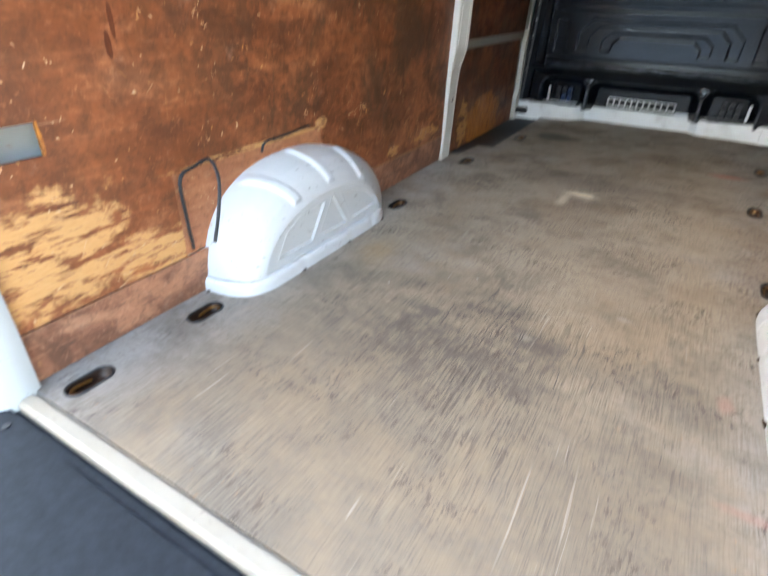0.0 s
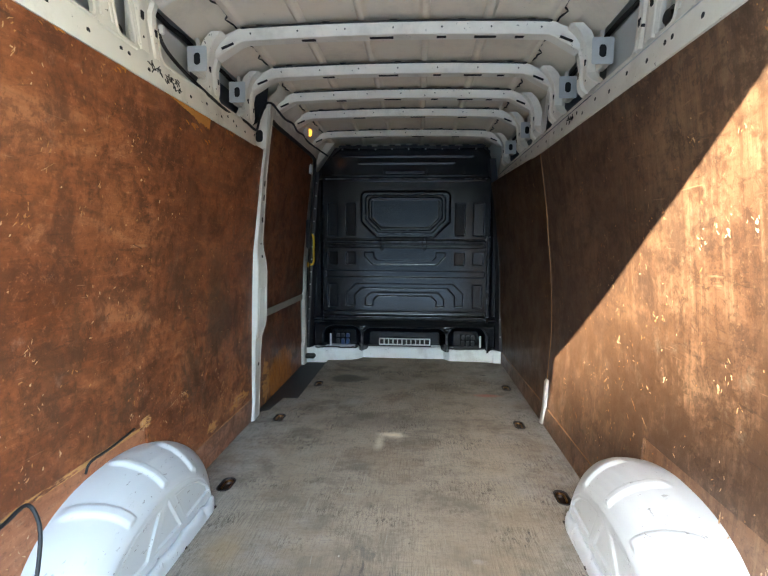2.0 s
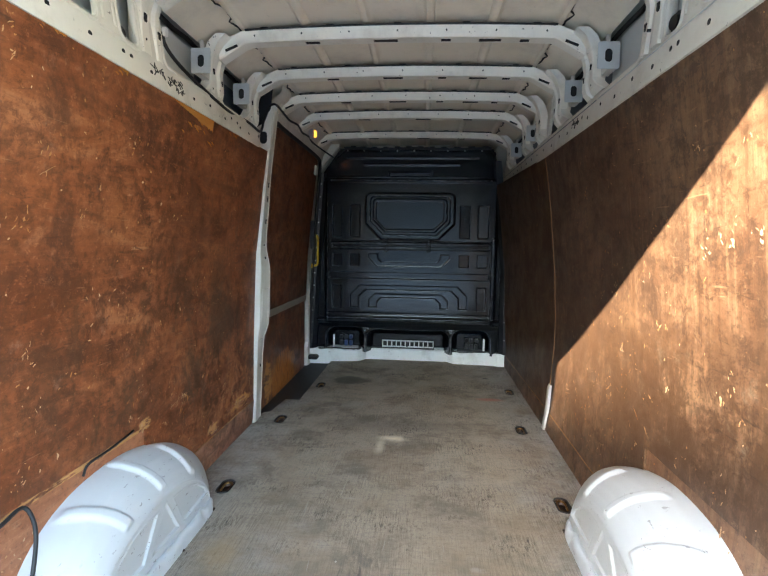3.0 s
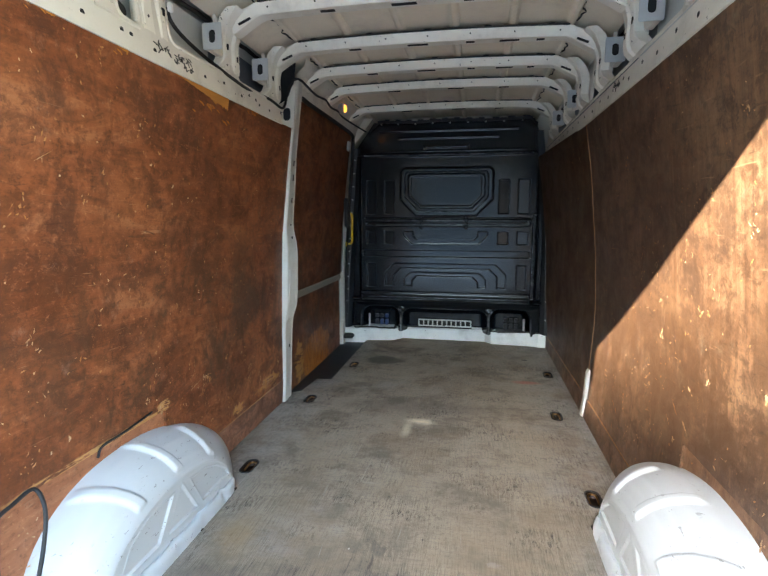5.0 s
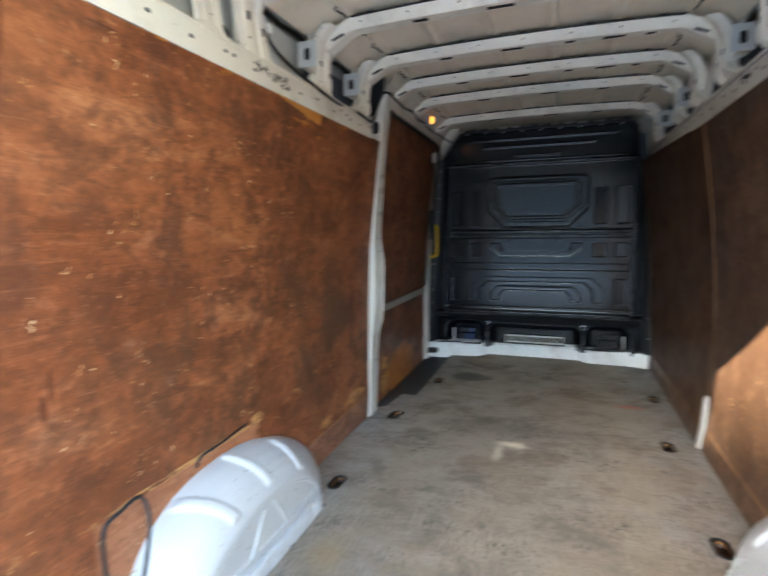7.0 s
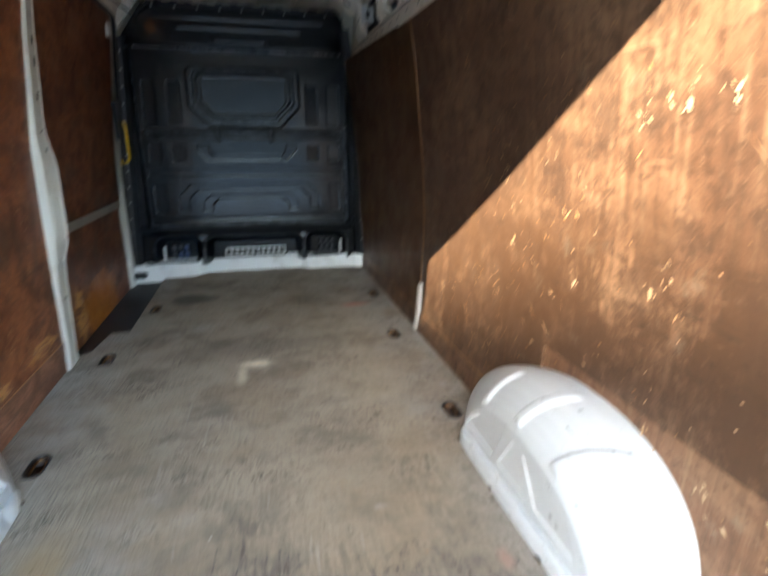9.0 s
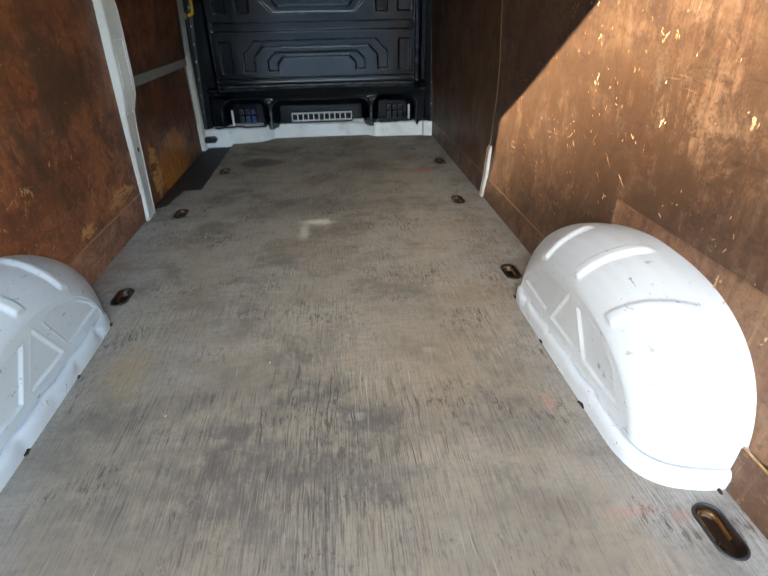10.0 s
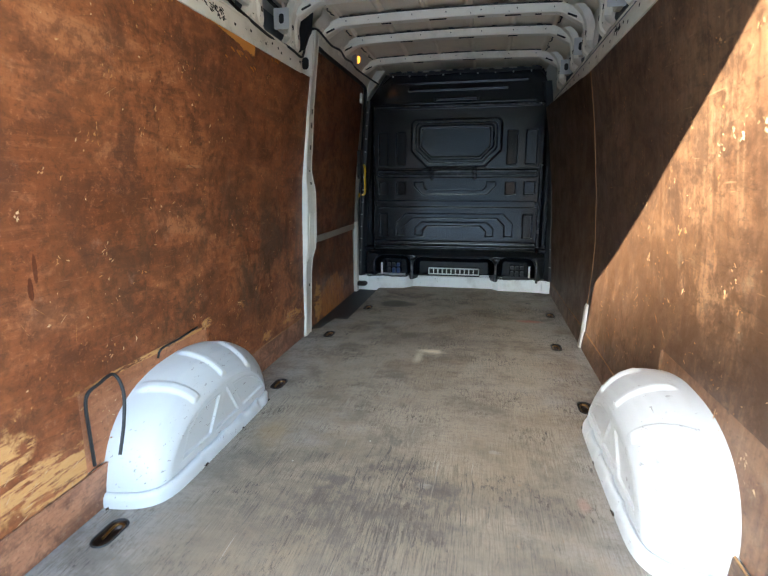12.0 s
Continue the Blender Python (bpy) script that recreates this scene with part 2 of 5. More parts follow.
    for centre, radii, colour, amount in stains:
        c = m.mix(m.math("MULTIPLY", m.math("MULTIPLY", m.blob(centre, radii, 0.5, 17, 0.3, 10), m.span(streak, 0.36, 0.52, 0.6, 1.0)), amount), c, colour)
    c = m.mix(torn, c, wood)
    m.colour(c)
    m.set(m.bsdf.inputs["Roughness"], m.math("ADD", m.span(blotch, 0.3, 0.7, 0.36, 0.58), m.math("MULTIPLY", torn, 0.3), True))
    m.bump(m.math("SUBTRACT", m.math("ADD", m.math("MULTIPLY", grain, 0.5), m.math("MULTIPLY", fine, 0.25)), torn), 0.35, 0.0015)
    return m.mat


def node_xyz(self, axis):
    n = self.t.nodes.new("ShaderNodeSeparateXYZ")
    self.set(n.inputs[0], self.p)
    return n.outputs[axis]


def noise_vec(self, scale):
    n = self.t.nodes.new("ShaderNodeTexNoise")
    self.set(n.inputs["Vector"], self.p)
    n.inputs["Scale"].default_value = scale
    return self.vec("SUBTRACT", n.outputs["Color"], (0.5, 0.5, 0.5))


Nodes.node_xyz, Nodes.noise_vec = node_xyz, noise_vec

STAIN = (0.085, 0.017, 0.006)
ply_left = plywood_lining(
    "lining_left", dark=0.84, olive=-0.09, clean=(0.2, 1.0, 0.62),
    marks=(((-0.84, 0.22, 0.30), (0.3, 0.26, 0.16), 0.85, 15), ((-0.85, 0.5, 0.2), (0.3, 0.18, 0.08), 0.85, 18),
           ((-0.85, 1.285, 0.418), (0.2, 0.04, 0.026), 0.8, 60), ((-0.85, 2.2, 0.2), (0.2, 0.16, 0.035), 0.8, 20), ((-0.85, 1.85, 0.185), (0.2, 0.06, 0.028), 0.95, 34), ((-0.85, 0.95, 0.405), (0.2, 0.4, 0.014), 0.6, 14)),
    bare=(((-0.79, 1.57, 1.53), (0.2, 0.035, 0.008), 0.6, 30), ((-0.85, 0.299, 0.56), (0.2, 0.005, 0.04), 0.7, 60)),
    stains=(((-0.82, 0.398, 1.40), (0.3, 0.052, 0.13), STAIN, 0.9), ((-0.82, 0.405, 1.30), (0.3, 0.034, 0.10), STAIN, 0.85), ((-0.82, 0.348, 1.47), (0.3, 0.014, 0.075), STAIN, 0.85),
            ((-0.82, 0.372, 1.50), (0.3, 0.017, 0.075), STAIN, 0.9), ((-0.82, 0.406, 1.49), (0.3, 0.016, 0.075), STAIN, 0.9), ((-0.82, 0.444, 1.48), (0.3, 0.006, 0.07), STAIN, 0.7),
            ((-0.82, 0.424, 1.12), (0.3, 0.007, 0.10), STAIN, 0.6), ((-0.84, 0.521, 0.775), (0.3, 0.008, 0.045), STAIN, 0.8), ((-0.84, 0.503, 0.73), (0.3, 0.010, 0.04), STAIN, 0.9)))
# pale and olive put the washed-out look of strong sun into this face.
ply_right = plywood_lining("lining_right", marks=(((0.9, 0.2, 0.3), (0.2, 0.15, 0.15), 0.8, 15),), dark=0.48, pale=0.5, rubbed=0.92, rub_z=(0.08, 0.22, 0.66, 1.0), smears=(0.42, 0.52), upright=True, olive=0.14, dirt=0.95)
# Same plywood darkened: the shade beside the bulkhead is put into its colour.
ply_front_shade = plywood_lining("lining_front_shade", dark=0.34, upright=True, olive=0.2, dirt=0.5)
ply_door = plywood_lining("lining_door", marks=(((-0.9, 2.82, 0.13), (0.2, 0.09, 0.16), 0.9, 22),), bare=(((-0.9, 3.2, 0.1), (0.2, 0.32, 0.19), 0.5, 9), ((-0.9, 3.15, 0.08), (0.2, 0.25, 0.15), 0.5, 13)), dark=0.8, olive=-0.04)
ply_infill = plywood_lining("lining_infill", dark=0.95, pale=0.45, rubbed=0.3)
ply_patch = plywood_lining("lining_patch", dark=0.62, pale=0.45, rubbed=0.0, clean=(5, 6, 0.3), upright=True, olive=0.12)
ply_clean = plywood_lining("lining_clean", dark=1.12, pale=0.2, rubbed=0.0, clean=(5, 6, 0.15))


def raw_edge():
    m = Nodes("plywood_edge", rough=0.8)
    m.colour(m.mix(m.noise(40, 5, 0.6, m.stretch((1, 1, 8))), (0.26, 0.125, 0.05), (0.42, 0.24, 0.11)))
    return m.mat


ply_edge = raw_edge()


def chipped_wood():
    m = Nodes("chipped_wood", rough=0.8)
    m.colour(m.mix(m.span(m.noise(7, 6, 0.8), 0.4, 0.6), (0.42, 0.18, 0.06), (0.6, 0.42, 0.26)))
    return m.mat


chip_wood = chipped_wood()


def torn_veneer():
    m = Nodes("torn_veneer", rough=0.75)
    m.colour(m.mix(m.noise(30, 8, 0.8, m.stretch((1, 0.3, 2.5))), (0.36, 0.115, 0.016), (0.62, 0.27, 0.06)))
    m.bump(m.noise(60, 6, 0.7, m.stretch((1, 0.3, 3))), 0.4, 0.002)
    return m.mat


orange_wood = torn_veneer()


def floor_sheet():
    """Worn grey-brown plywood floor with grain along the van, dark rubbed patches and stains."""
    m = Nodes("floor_plywood", spec=0.35)
    broad = m.noise(1.3, 6, 0.6)
    patch = m.noise(3.0, 12, 0.72, m.stretch((1.0, 1.2, 1)), 0.2)
    bands = m.noise(4.5, 5, 0.6, m.stretch((0.45, 1.6, 1)))
    grain = m.noise(1.0, 5, 0.7, m.stretch((250, 9, 1)))
    hatch = m.noise(1.0, 8, 0.8, m.stretch((95, 22, 1)))
    strokes = m.noise(1.0, 8, 0.75, m.stretch((30, 3.4, 1), (0, 0, 4)), 0.6)
    speckle = m.noise(60, 8, 0.8)
    cross = m.noise(1.0, 6, 0.7, m.stretch((9, 110, 1)))
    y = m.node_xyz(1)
    c = m.mix(m.span(broad, 0.3, 0.7), (0.21, 0.163, 0.113), (0.306, 0.24, 0.17))
    c = m.mix(m.span(bands, 0.4, 0.64, 0, 0.5), c, (0.366, 0.294, 0.21))
    # Light balance put into the colour: paler forward, darkened towards the bright rear opening.
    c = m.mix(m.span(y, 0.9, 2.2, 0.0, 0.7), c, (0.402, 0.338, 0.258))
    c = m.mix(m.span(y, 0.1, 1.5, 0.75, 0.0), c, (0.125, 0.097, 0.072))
    side = m.math("ABSOLUTE", m.node_xyz(0))
    c = m.mix(m.span(side, 0.5, 0.85, 0, 0.6), c, (0.32, 0.315, 0.305))
    c = m.mix(m.span(m.noise(2.0, 5, 0.6, m.vec("ADD", m.p, (4, 2, 0))), 0.56, 0.7, 0, 0.28), c, (0.3, 0.3, 0.3))
    c = m.mix(m.span(patch, 0.46, 0.64, 0, 0.66), c, (0.125, 0.103, 0.08))
    c = m.mix(m.span(speckle, 0.5, 0.62, 0, 0.45), c, (0.13, 0.108, 0.085))
    tan = m.noise(2.3, 8, 0.7, m.vec("ADD", m.stretch((1, 0.8, 1)), (6, 3, 0)))
    c = m.mix(m.span(tan, 0.48, 0.62, 0, 0.45), c, (0.25, 0.18, 0.115))
    rust_specks = m.math("MULTIPLY", m.span(m.noise(34, 6, 0.75, m.stretch((1.4, 0.7, 1))), 0.6, 0.68), m.span(m.noise(3.1, 5, 0.6), 0.5, 0.62, 0, 0.55))
    c = m.mix(rust_specks, c, (0.33, 0.17, 0.07))
    near = m.blob((0.0, 0.8, 0), (0.62, 0.5, 1), 0.7, 5, 0.9, 10)
    rough = m.math("ADD", m.math("MULTIPLY", near, 0.6), m.span(m.noise(2.6, 9, 0.72), 0.42, 0.62, 0.15, 0.6), True)
    c = m.mix(m.math("MULTIPLY", m.span(grain, 0.46, 0.62), m.math("MULTIPLY", rough, 0.85)), c, (0.066, 0.052, 0.04))
    c = m.mix(m.math("MULTIPLY", m.span(grain, 0.36, 0.46, 1, 0), m.math("MULTIPLY", rough, 0.2)), c, (0.4, 0.35, 0.27))
    torn = m.math("MULTIPLY", m.span(hatch, 0.5, 0.58), m.span(m.noise(4.2, 10, 0.75, m.vec("ADD", m.p, (2, 7, 0))), 0.48, 0.6))
    c = m.mix(m.math("MULTIPLY", torn, m.math("ADD", rough, 0.4, True)), c, (0.066, 0.05, 0.04))
    c = m.mix(m.math("MULTIPLY", m.math("MULTIPLY", m.span(strokes, 0.58, 0.67), m.span(m.noise(3.6, 6, 0.7), 0.5, 0.6)), m.math("MULTIPLY", near, 0.75)), c, (0.075, 0.064, 0.054))
    c = m.mix(m.math("MULTIPLY", m.span(cross, 0.5, 0.68), 0.4), c, (0.15, 0.127, 0.1))
    wear = m.math("MULTIPLY", m.blob((-0.05, 0.85, 0), (0.5, 0.34, 1), 0.8, 5, 0.8), m.span(m.noise(6, 12, 0.78), 0.44, 0.6))
    c = m.mix(m.math("MULTIPLY", wear, 0.8), c, (0.08, 0.068, 0.058))
    for at, size, amount in (((-0.06, 1.23, 0), (0.16, 0.07, 1), 0.6), ((-0.03, 1.53, 0), (0.3, 0.07, 1), 0.35), ((0.16, 0.92, 0), (0.14, 0.1, 1), 0.6), ((-0.2, 0.78, 0), (0.2, 0.22, 1), 0.6), ((0.05, 0.72, 0), (0.12, 0.12, 1), 0.45), ((0.52, 0.97, 0), (0.06, 0.05, 1), 0.5)):
        scrape = m.math("MULTIPLY", m.blob(at, size, 0.9, 7, 0.9, 12), m.span(m.noise(16, 12, 0.82, m.stretch((1.6, 0.7, 1))), 0.42, 0.56))
        c = m.mix(m.math("MULTIPLY", scrape, amount), c, (0.07, 0.06, 0.052))
    band = m.blob((0.0, 2.5, 0), (0.7, 0.16, 1), 0.5, 6, 0.8)
    c = m.mix(m.math("MULTIPLY", band, 0.45), c, (0.12, 0.1, 0.08))
    c = m.mix(m.math("MULTIPLY", m.blob((-0.02, 2.28, 0), (0.12, 0.06, 1), 0.5, 14, 1.0), 0.85), c, (0.9, 0.78, 0.58))
    c = m.mix(m.math("MULTIPLY", m.blob((-0.08, 2.17, 0), (0.04, 0.13, 1), 0.4, 12, 0.9), 0.6), c, (0.72, 0.63, 0.47))
    c = m.mix(m.math("MULTIPLY", m.blob((0.61, 3.05, 0), (0.13, 0.05, 1), 0.35, 12, 0.8), 0.8), c, (0.45, 0.14, 0.1))
    for at, size in (((0.66, 0.62, 0), (0.09, 0.02, 1)), ((0.735, 0.6, 0), (0.03, 0.025, 1)), ((0.6, 0.95, 0), (0.03, 0.05, 1))):
        c = m.mix(m.math("MULTIPLY", m.blob(at, size, 0.8, 20, 0.8), 0.22), c, (0.4, 0.14, 0.11))
    c = m.mix(m.math("MULTIPLY", m.blob((-0.42, 3.4, 0), (0.16, 0.13, 1), 0.5, 7, 0.35), 0.75), c, (0.09, 0.08, 0.065))
    c = m.mix(m.math("MULTIPLY", m.blob((-0.56, 1.2, 0), (0.1, 0.16, 1), 0.6, 9, 0.9), 0.55), c, (0.3, 0.2, 0.1))
    for at, size in (((0.335, 1.208, 0), (0.035, 0.022, 1)), ((0.1, 0.955, 0), (0.03, 0.022, 1)), ((-0.16, 1.62, 0), (0.05, 0.012, 1))):
        c = m.mix(m.math("MULTIPLY", m.blob(at, size, 0.9, 45, 0.9), 0.3), c, (0.42, 0.39, 0.34))
    c = m.mix(m.blob((0.653, 3.6, 0), (0.03, 0.014, 1), 0.5, 40, 0.4), c, (0.03, 0.027, 0.024))
    for turn, at in ((8, 1.0), (-24, 2.3), (40, 3.9), (-6, 5.5)):
        bent = m.vec("ADD", m.stretch((100, 2.6, 1), (0, 0, turn)), m.vec("MULTIPLY", m.noise_vec(1.6), (9, 1, 0)))
        line = m.noise(1.0, 1, 0.4, m.vec("ADD", bent, (at, at * 5, at)))
        c = m.mix(m.math("MULTIPLY", m.span(line, 0.71, 0.75), m.span(m.noise(2.9, 3, 0.5, m.vec("ADD", m.p, (at, at, at))), 0.55, 0.64, 0, 0.3)), c, (0.45, 0.41, 0.35))
    for turn, at in ((2, 7.0), (-4, 8.3), (7, 9.9), (-11, 11.5), (17, 13.1)):
        bent = m.vec("ADD", m.stretch((120, 3.4, 1), (0, 0, turn)), m.vec("MULTIPLY", m.noise_vec(5), (7, 1, 0)))
        line = m.noise(1.0, 2, 0.5, m.vec("ADD", bent, (at, at * 5, at)))
        there = m.span(m.noise(3.6, 5, 0.6, m.vec("ADD", m.p, (at, -at, at))), 0.46, 0.58)
        c = m.mix(m.math("MULTIPLY", m.math("MULTIPLY", m.span(line, 0.66, 0.71), there), m.math("ADD", m.math("MULTIPLY", near, 0.85), 0.2)), c, (0.05, 0.043, 0.037))
    specks = m.span(m.cells(11, m.stretch((1, 0.7, 1))), 0.03, 0.05, 1, 0)
    c = m.mix(m.math("MULTIPLY", specks, m.span(m.noise(3.3, 2), 0.5, 0.55, 0, 0.7)), c, (0.5, 0.45, 0.37))
    m.colour(c)
    m.set(m.bsdf.inputs["Roughness"], m.span(patch, 0.3, 0.7, 0.5, 0.72))
    m.bump(m.math("ADD", m.math("MULTIPLY", grain, -0.6), m.math("MULTIPLY", strokes, -0.4)), 0.45, 0.0012)
    return m.mat


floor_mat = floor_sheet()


def van_paint(name, base, rough=0.32, dirt=(0.3, 0.26, 0.2), amount=0.3, scuffs=0.0, dashes=0.0):
    m = Nodes(name, rough=rough)
    c = m.mix(m.span(m.noise(4, 7, 0.7), 0.45, 0.75, 0, amount), base, dirt)
    if dashes:
        for turn, at in ((15, 0.0), (65, 2.9), (-40, 5.3)):
            bent = m.vec("ADD", m.stretch((70, 16, 70), (turn, turn * 0.7, turn)), m.vec("MULTIPLY", m.noise_vec(30), (2, 2, 2)))
            mark = m.span(m.noise(1.0, 2, 0.5, m.vec("ADD", bent, (at, at * 3, at * 5))), 0.68, 0.715)
            c = m.mix(m.math("MULTIPLY", mark, m.span(m.noise(6, 5, 0.65, m.vec("ADD", m.p, (at, at, at))), 0.48, 0.6, 0, dashes)), c, (0.1, 0.08, 0.065))
        c = m.mix(m.span(m.noise(11, 9, 0.8), 0.58, 0.72, 0, 0.35 * dashes), c, (0.42, 0.38, 0.31))
    if scuffs:
        lines = m.span(m.noise(1.2, 3, 0.6, m.stretch((40, 9, 60), (20, 30, 15))), 0.69, 0.76)
        c = m.mix(m.math("MULTIPLY", lines, m.span(m.noise(5, 4), 0.52, 0.66, 0, scuffs)), c, (0.14, 0.12, 0.1))
        dots = m.span(m.cells(30, m.stretch((1, 1, 1), v=m.vec("ADD", m.p, m.vec("MULTIPLY", m.noise_vec(60), (0.05, 0.05, 0.05))))), 0.08, 0.14, 1, 0)
        c = m.mix(m.math("MULTIPLY", dots, m.span(m.noise(7, 4, 0.6), 0.5, 0.58, 0, scuffs)), c, (0.1, 0.085, 0.07))
    m.colour(c)
    m.set(m.bsdf.inputs["Roughness"], m.span(m.noise(7, 5), 0.3, 0.7, rough - 0.06 * min(1, amount * 4), rough + 0.14 * min(1, amount * 4)))
    m.bump(m.noise(240, 2), 0.06, 0.0006)
    return m.mat


arch_paint = van_paint("wheel_arch_paint", (0.475, 0.485, 0.482), 0.34, (0.5, 0.5, 0.48), 0.1, 0.6, 0.6)
body_paint = van_paint("body_paint", (0.7, 0.655, 0.575), 0.4, (0.34, 0.29, 0.22), 0.55, 0.9)
roof_paint = van_paint("roof_paint", (0.8, 0.71, 0.575), 0.5, (0.4, 0.34, 0.27), 0.4, 0.2)
bow_paint = van_paint("roof_beam_paint", (0.83, 0.785, 0.69), 0.42, (0.4, 0.35, 0.28), 0.5, 0.9)
pillar_paint = van_paint("pillar_paint", (0.62, 0.6, 0.54), 0.38, (0.36, 0.3, 0.22), 0.45, 0.3)
skin_paint = van_paint("outer_skin_paint", (0.5, 0.52, 0.51), 0.45, (0.32, 0.33, 0.33), 0.4, 0.2)
# Dark tone in place of the shade deep in the body side.
cavity_shade_paint = van_paint("cavity_shade_paint", (0.1, 0.125, 0.16), 0.5, (0.05, 0.05, 0.05), 0.5, 0.3)
sill_paint = van_paint("sill_paint", (0.8, 0.82, 0.8), 0.4, (0.3, 0.27, 0.22), 0.5, 0.8)


def black_steel():
    m = Nodes("bulkhead_paint", spec=0.6)
    c = m.mix(m.noise(6, 6, 0.7), (0.002, 0.004, 0.008), (0.004, 0.007, 0.012))
    # Blue tint stands in for sky colour in the reflections.
    m.set(m.bsdf.inputs["Specular Tint"], (0.9, 0.96, 1.0))
    for turn, at in ((25, 0.0), (-38, 3.7), (80, 6.1)):
        lines = m.span(m.noise(1.2, 3, 0.6, m.vec("ADD", m.stretch((60, 1, 14), (0, turn, 0)), (at, at, at))), 0.7, 0.75)
        c = m.mix(m.math("MULTIPLY", lines, m.span(m.noise(6, 3, 0.5, m.vec("ADD", m.p, (at, 0, at))), 0.54, 0.66, 0, 0.6)), c, (0.2, 0.2, 0.2))
    dust = m.math("MULTIPLY", m.span(m.noise(80, 4, 0.7), 0.55, 0.7), m.span(m.noise(2.2, 5, 0.6), 0.5, 0.7, 0, 0.3))
    c = m.mix(dust, c, (0.02, 0.022, 0.024))
    # Convex edges lightened to stand in for glints as well as wear.
    edges = m.t.nodes.new("ShaderNodeNewGeometry").outputs["Pointiness"]
    worn = m.math("MULTIPLY", m.span(edges, 0.515, 0.56), m.span(m.noise(14, 6, 0.75), 0.4, 0.6, 0.15, 1.0))
    c = m.mix(m.math("MULTIPLY", worn, 0.85), c, (0.26, 0.275, 0.29))
    m.colour(c)
    m.set(m.bsdf.inputs["Roughness"], m.span(m.noise(4, 7, 0.7), 0.3, 0.7, 0.13, 0.2))
    m.bump(m.noise(60, 3), 0.05, 0.001)
    return m.mat


bulkhead_mat = black_steel()


def plain(name, base, rough=0.5, metal=0.0, vary=0.25, scale=14, spec=0.5):
    m = Nodes(name, rough=rough, metal=metal, spec=spec)
    m.colour(m.mix(m.noise(scale, 5, 0.65), [v * (1 - vary) for v in base], [min(1, v * (1 + vary)) for v in base]))
    m.bump(m.noise(scale * 9, 3), 0.12, 0.0006)
    return m.mat


black_rubber = plain("black_rubber", (0.012, 0.012, 0.013), 0.55)
black_plastic = plain("black_plastic", (0.012, 0.014, 0.018), 0.5, vary=0.4)
edge_paint = van_paint("sill_edge_paint", (0.27, 0.235, 0.19), 0.5, (0.2, 0.17, 0.13), 0.6, 0.6)
bumper_plastic = plain("bumper_plastic", (0.013, 0.016, 0.02), 0.7, vary=0.6, scale=40, spec=0.15)
# Darker than the other pillar paint, to offset the strong skylight at the rear.
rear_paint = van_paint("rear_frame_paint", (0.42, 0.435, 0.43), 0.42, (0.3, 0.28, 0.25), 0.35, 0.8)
# Near-black for pieces that stand for the shade in holes and slots.
dark_hole = plain("dark_void", (0.01, 0.01, 0.011), 0.8)
rust = plain("rusty_brown_steel", (0.032, 0.015, 0.008), 0.42, 0.4, 0.8, 60)
brass = plain("yellow_zinc_steel", (0.24, 0.125, 0.04), 0.3, 0.85, 0.7, 70)
yellow = plain("yellow_plastic", (0.75, 0.46, 0.01), 0.35, vary=0.06)
zinc = plain("bracket_steel", (0.56, 0.575, 0.57), 0.4, 0.15, 0.12)
grey_strip = plain("grey_alloy_strip", (0.36, 0.35, 0.31), 0.45, 0.3, 0.2)
white_plastic = plain("white_plastic", (0.72, 0.72, 0.7), 0.4, vary=0.06)
blue_plastic = plain("blue_plastic", (0.02, 0.055, 0.16), 0.4, vary=0.1)
blue_wire = plain("blue_wire", (0.03, 0.035, 0.14), 0.4)
ink = plain("black_ink", (0.02, 0.02, 0.02), 0.6)
chrome = plain("bare_bolt", (0.5, 0.5, 0.5), 0.35, 0.9, 0.2)
asphalt_mat = plain("concrete_yard", (0.40, 0.39, 0.37), 0.9, vary=0.3, scale=40)
render_wall = plain("wall_render", (0.5, 0.47, 0.42), 0.9, vary=0.1, scale=2)
dark_block_matte = plain("dark_block_matte", (0.075, 0.086, 0.1), 0.9, vary=0.35, scale=3)
lens_mat = Nodes("amber_lens", rough=0.15)
lens_mat.colour((0.9, 0.4, 0.05))
lens_mat.set(lens_mat.bsdf.inputs["Emission Color"], (1.0, 0.38, 0.07))
lens_mat.bsdf.inputs["Emission Strength"].default_value = 0.1
lens_mat = lens_mat.mat

# ---------------------------------------------------------------- plan of the van
REAR, FRONT = 0.098, 3.97
X_LEFT = curve_of((0, 0.872), (0.14, 0.862), (0.45, 0.858), (0.75, 0.850), (1.0, 0.840), (1.225, 0.814), (1.41, 0.794), (1.6, 0.768), (1.7, 0.76))
X_RIGHT_REAR = curve_of((0, 0.872), (0.1, 0.886), (0.35, 0.900), (0.5, 0.908), (0.65, 0.908), (0.92, 0.892), (1.1, 0.872), (1.29, 0.852), (1.43, 0.832), (1.6, 0.805), (1.7, 0.80))


def wall_x(side, y, z):
    if side < 0:
        return -X_LEFT(z)
    taper = 0.075 * max(0.0, (y - 2.6) / 1.4) * min(1.0, z / 0.5)
    return X_RIGHT_REAR(z) - taper


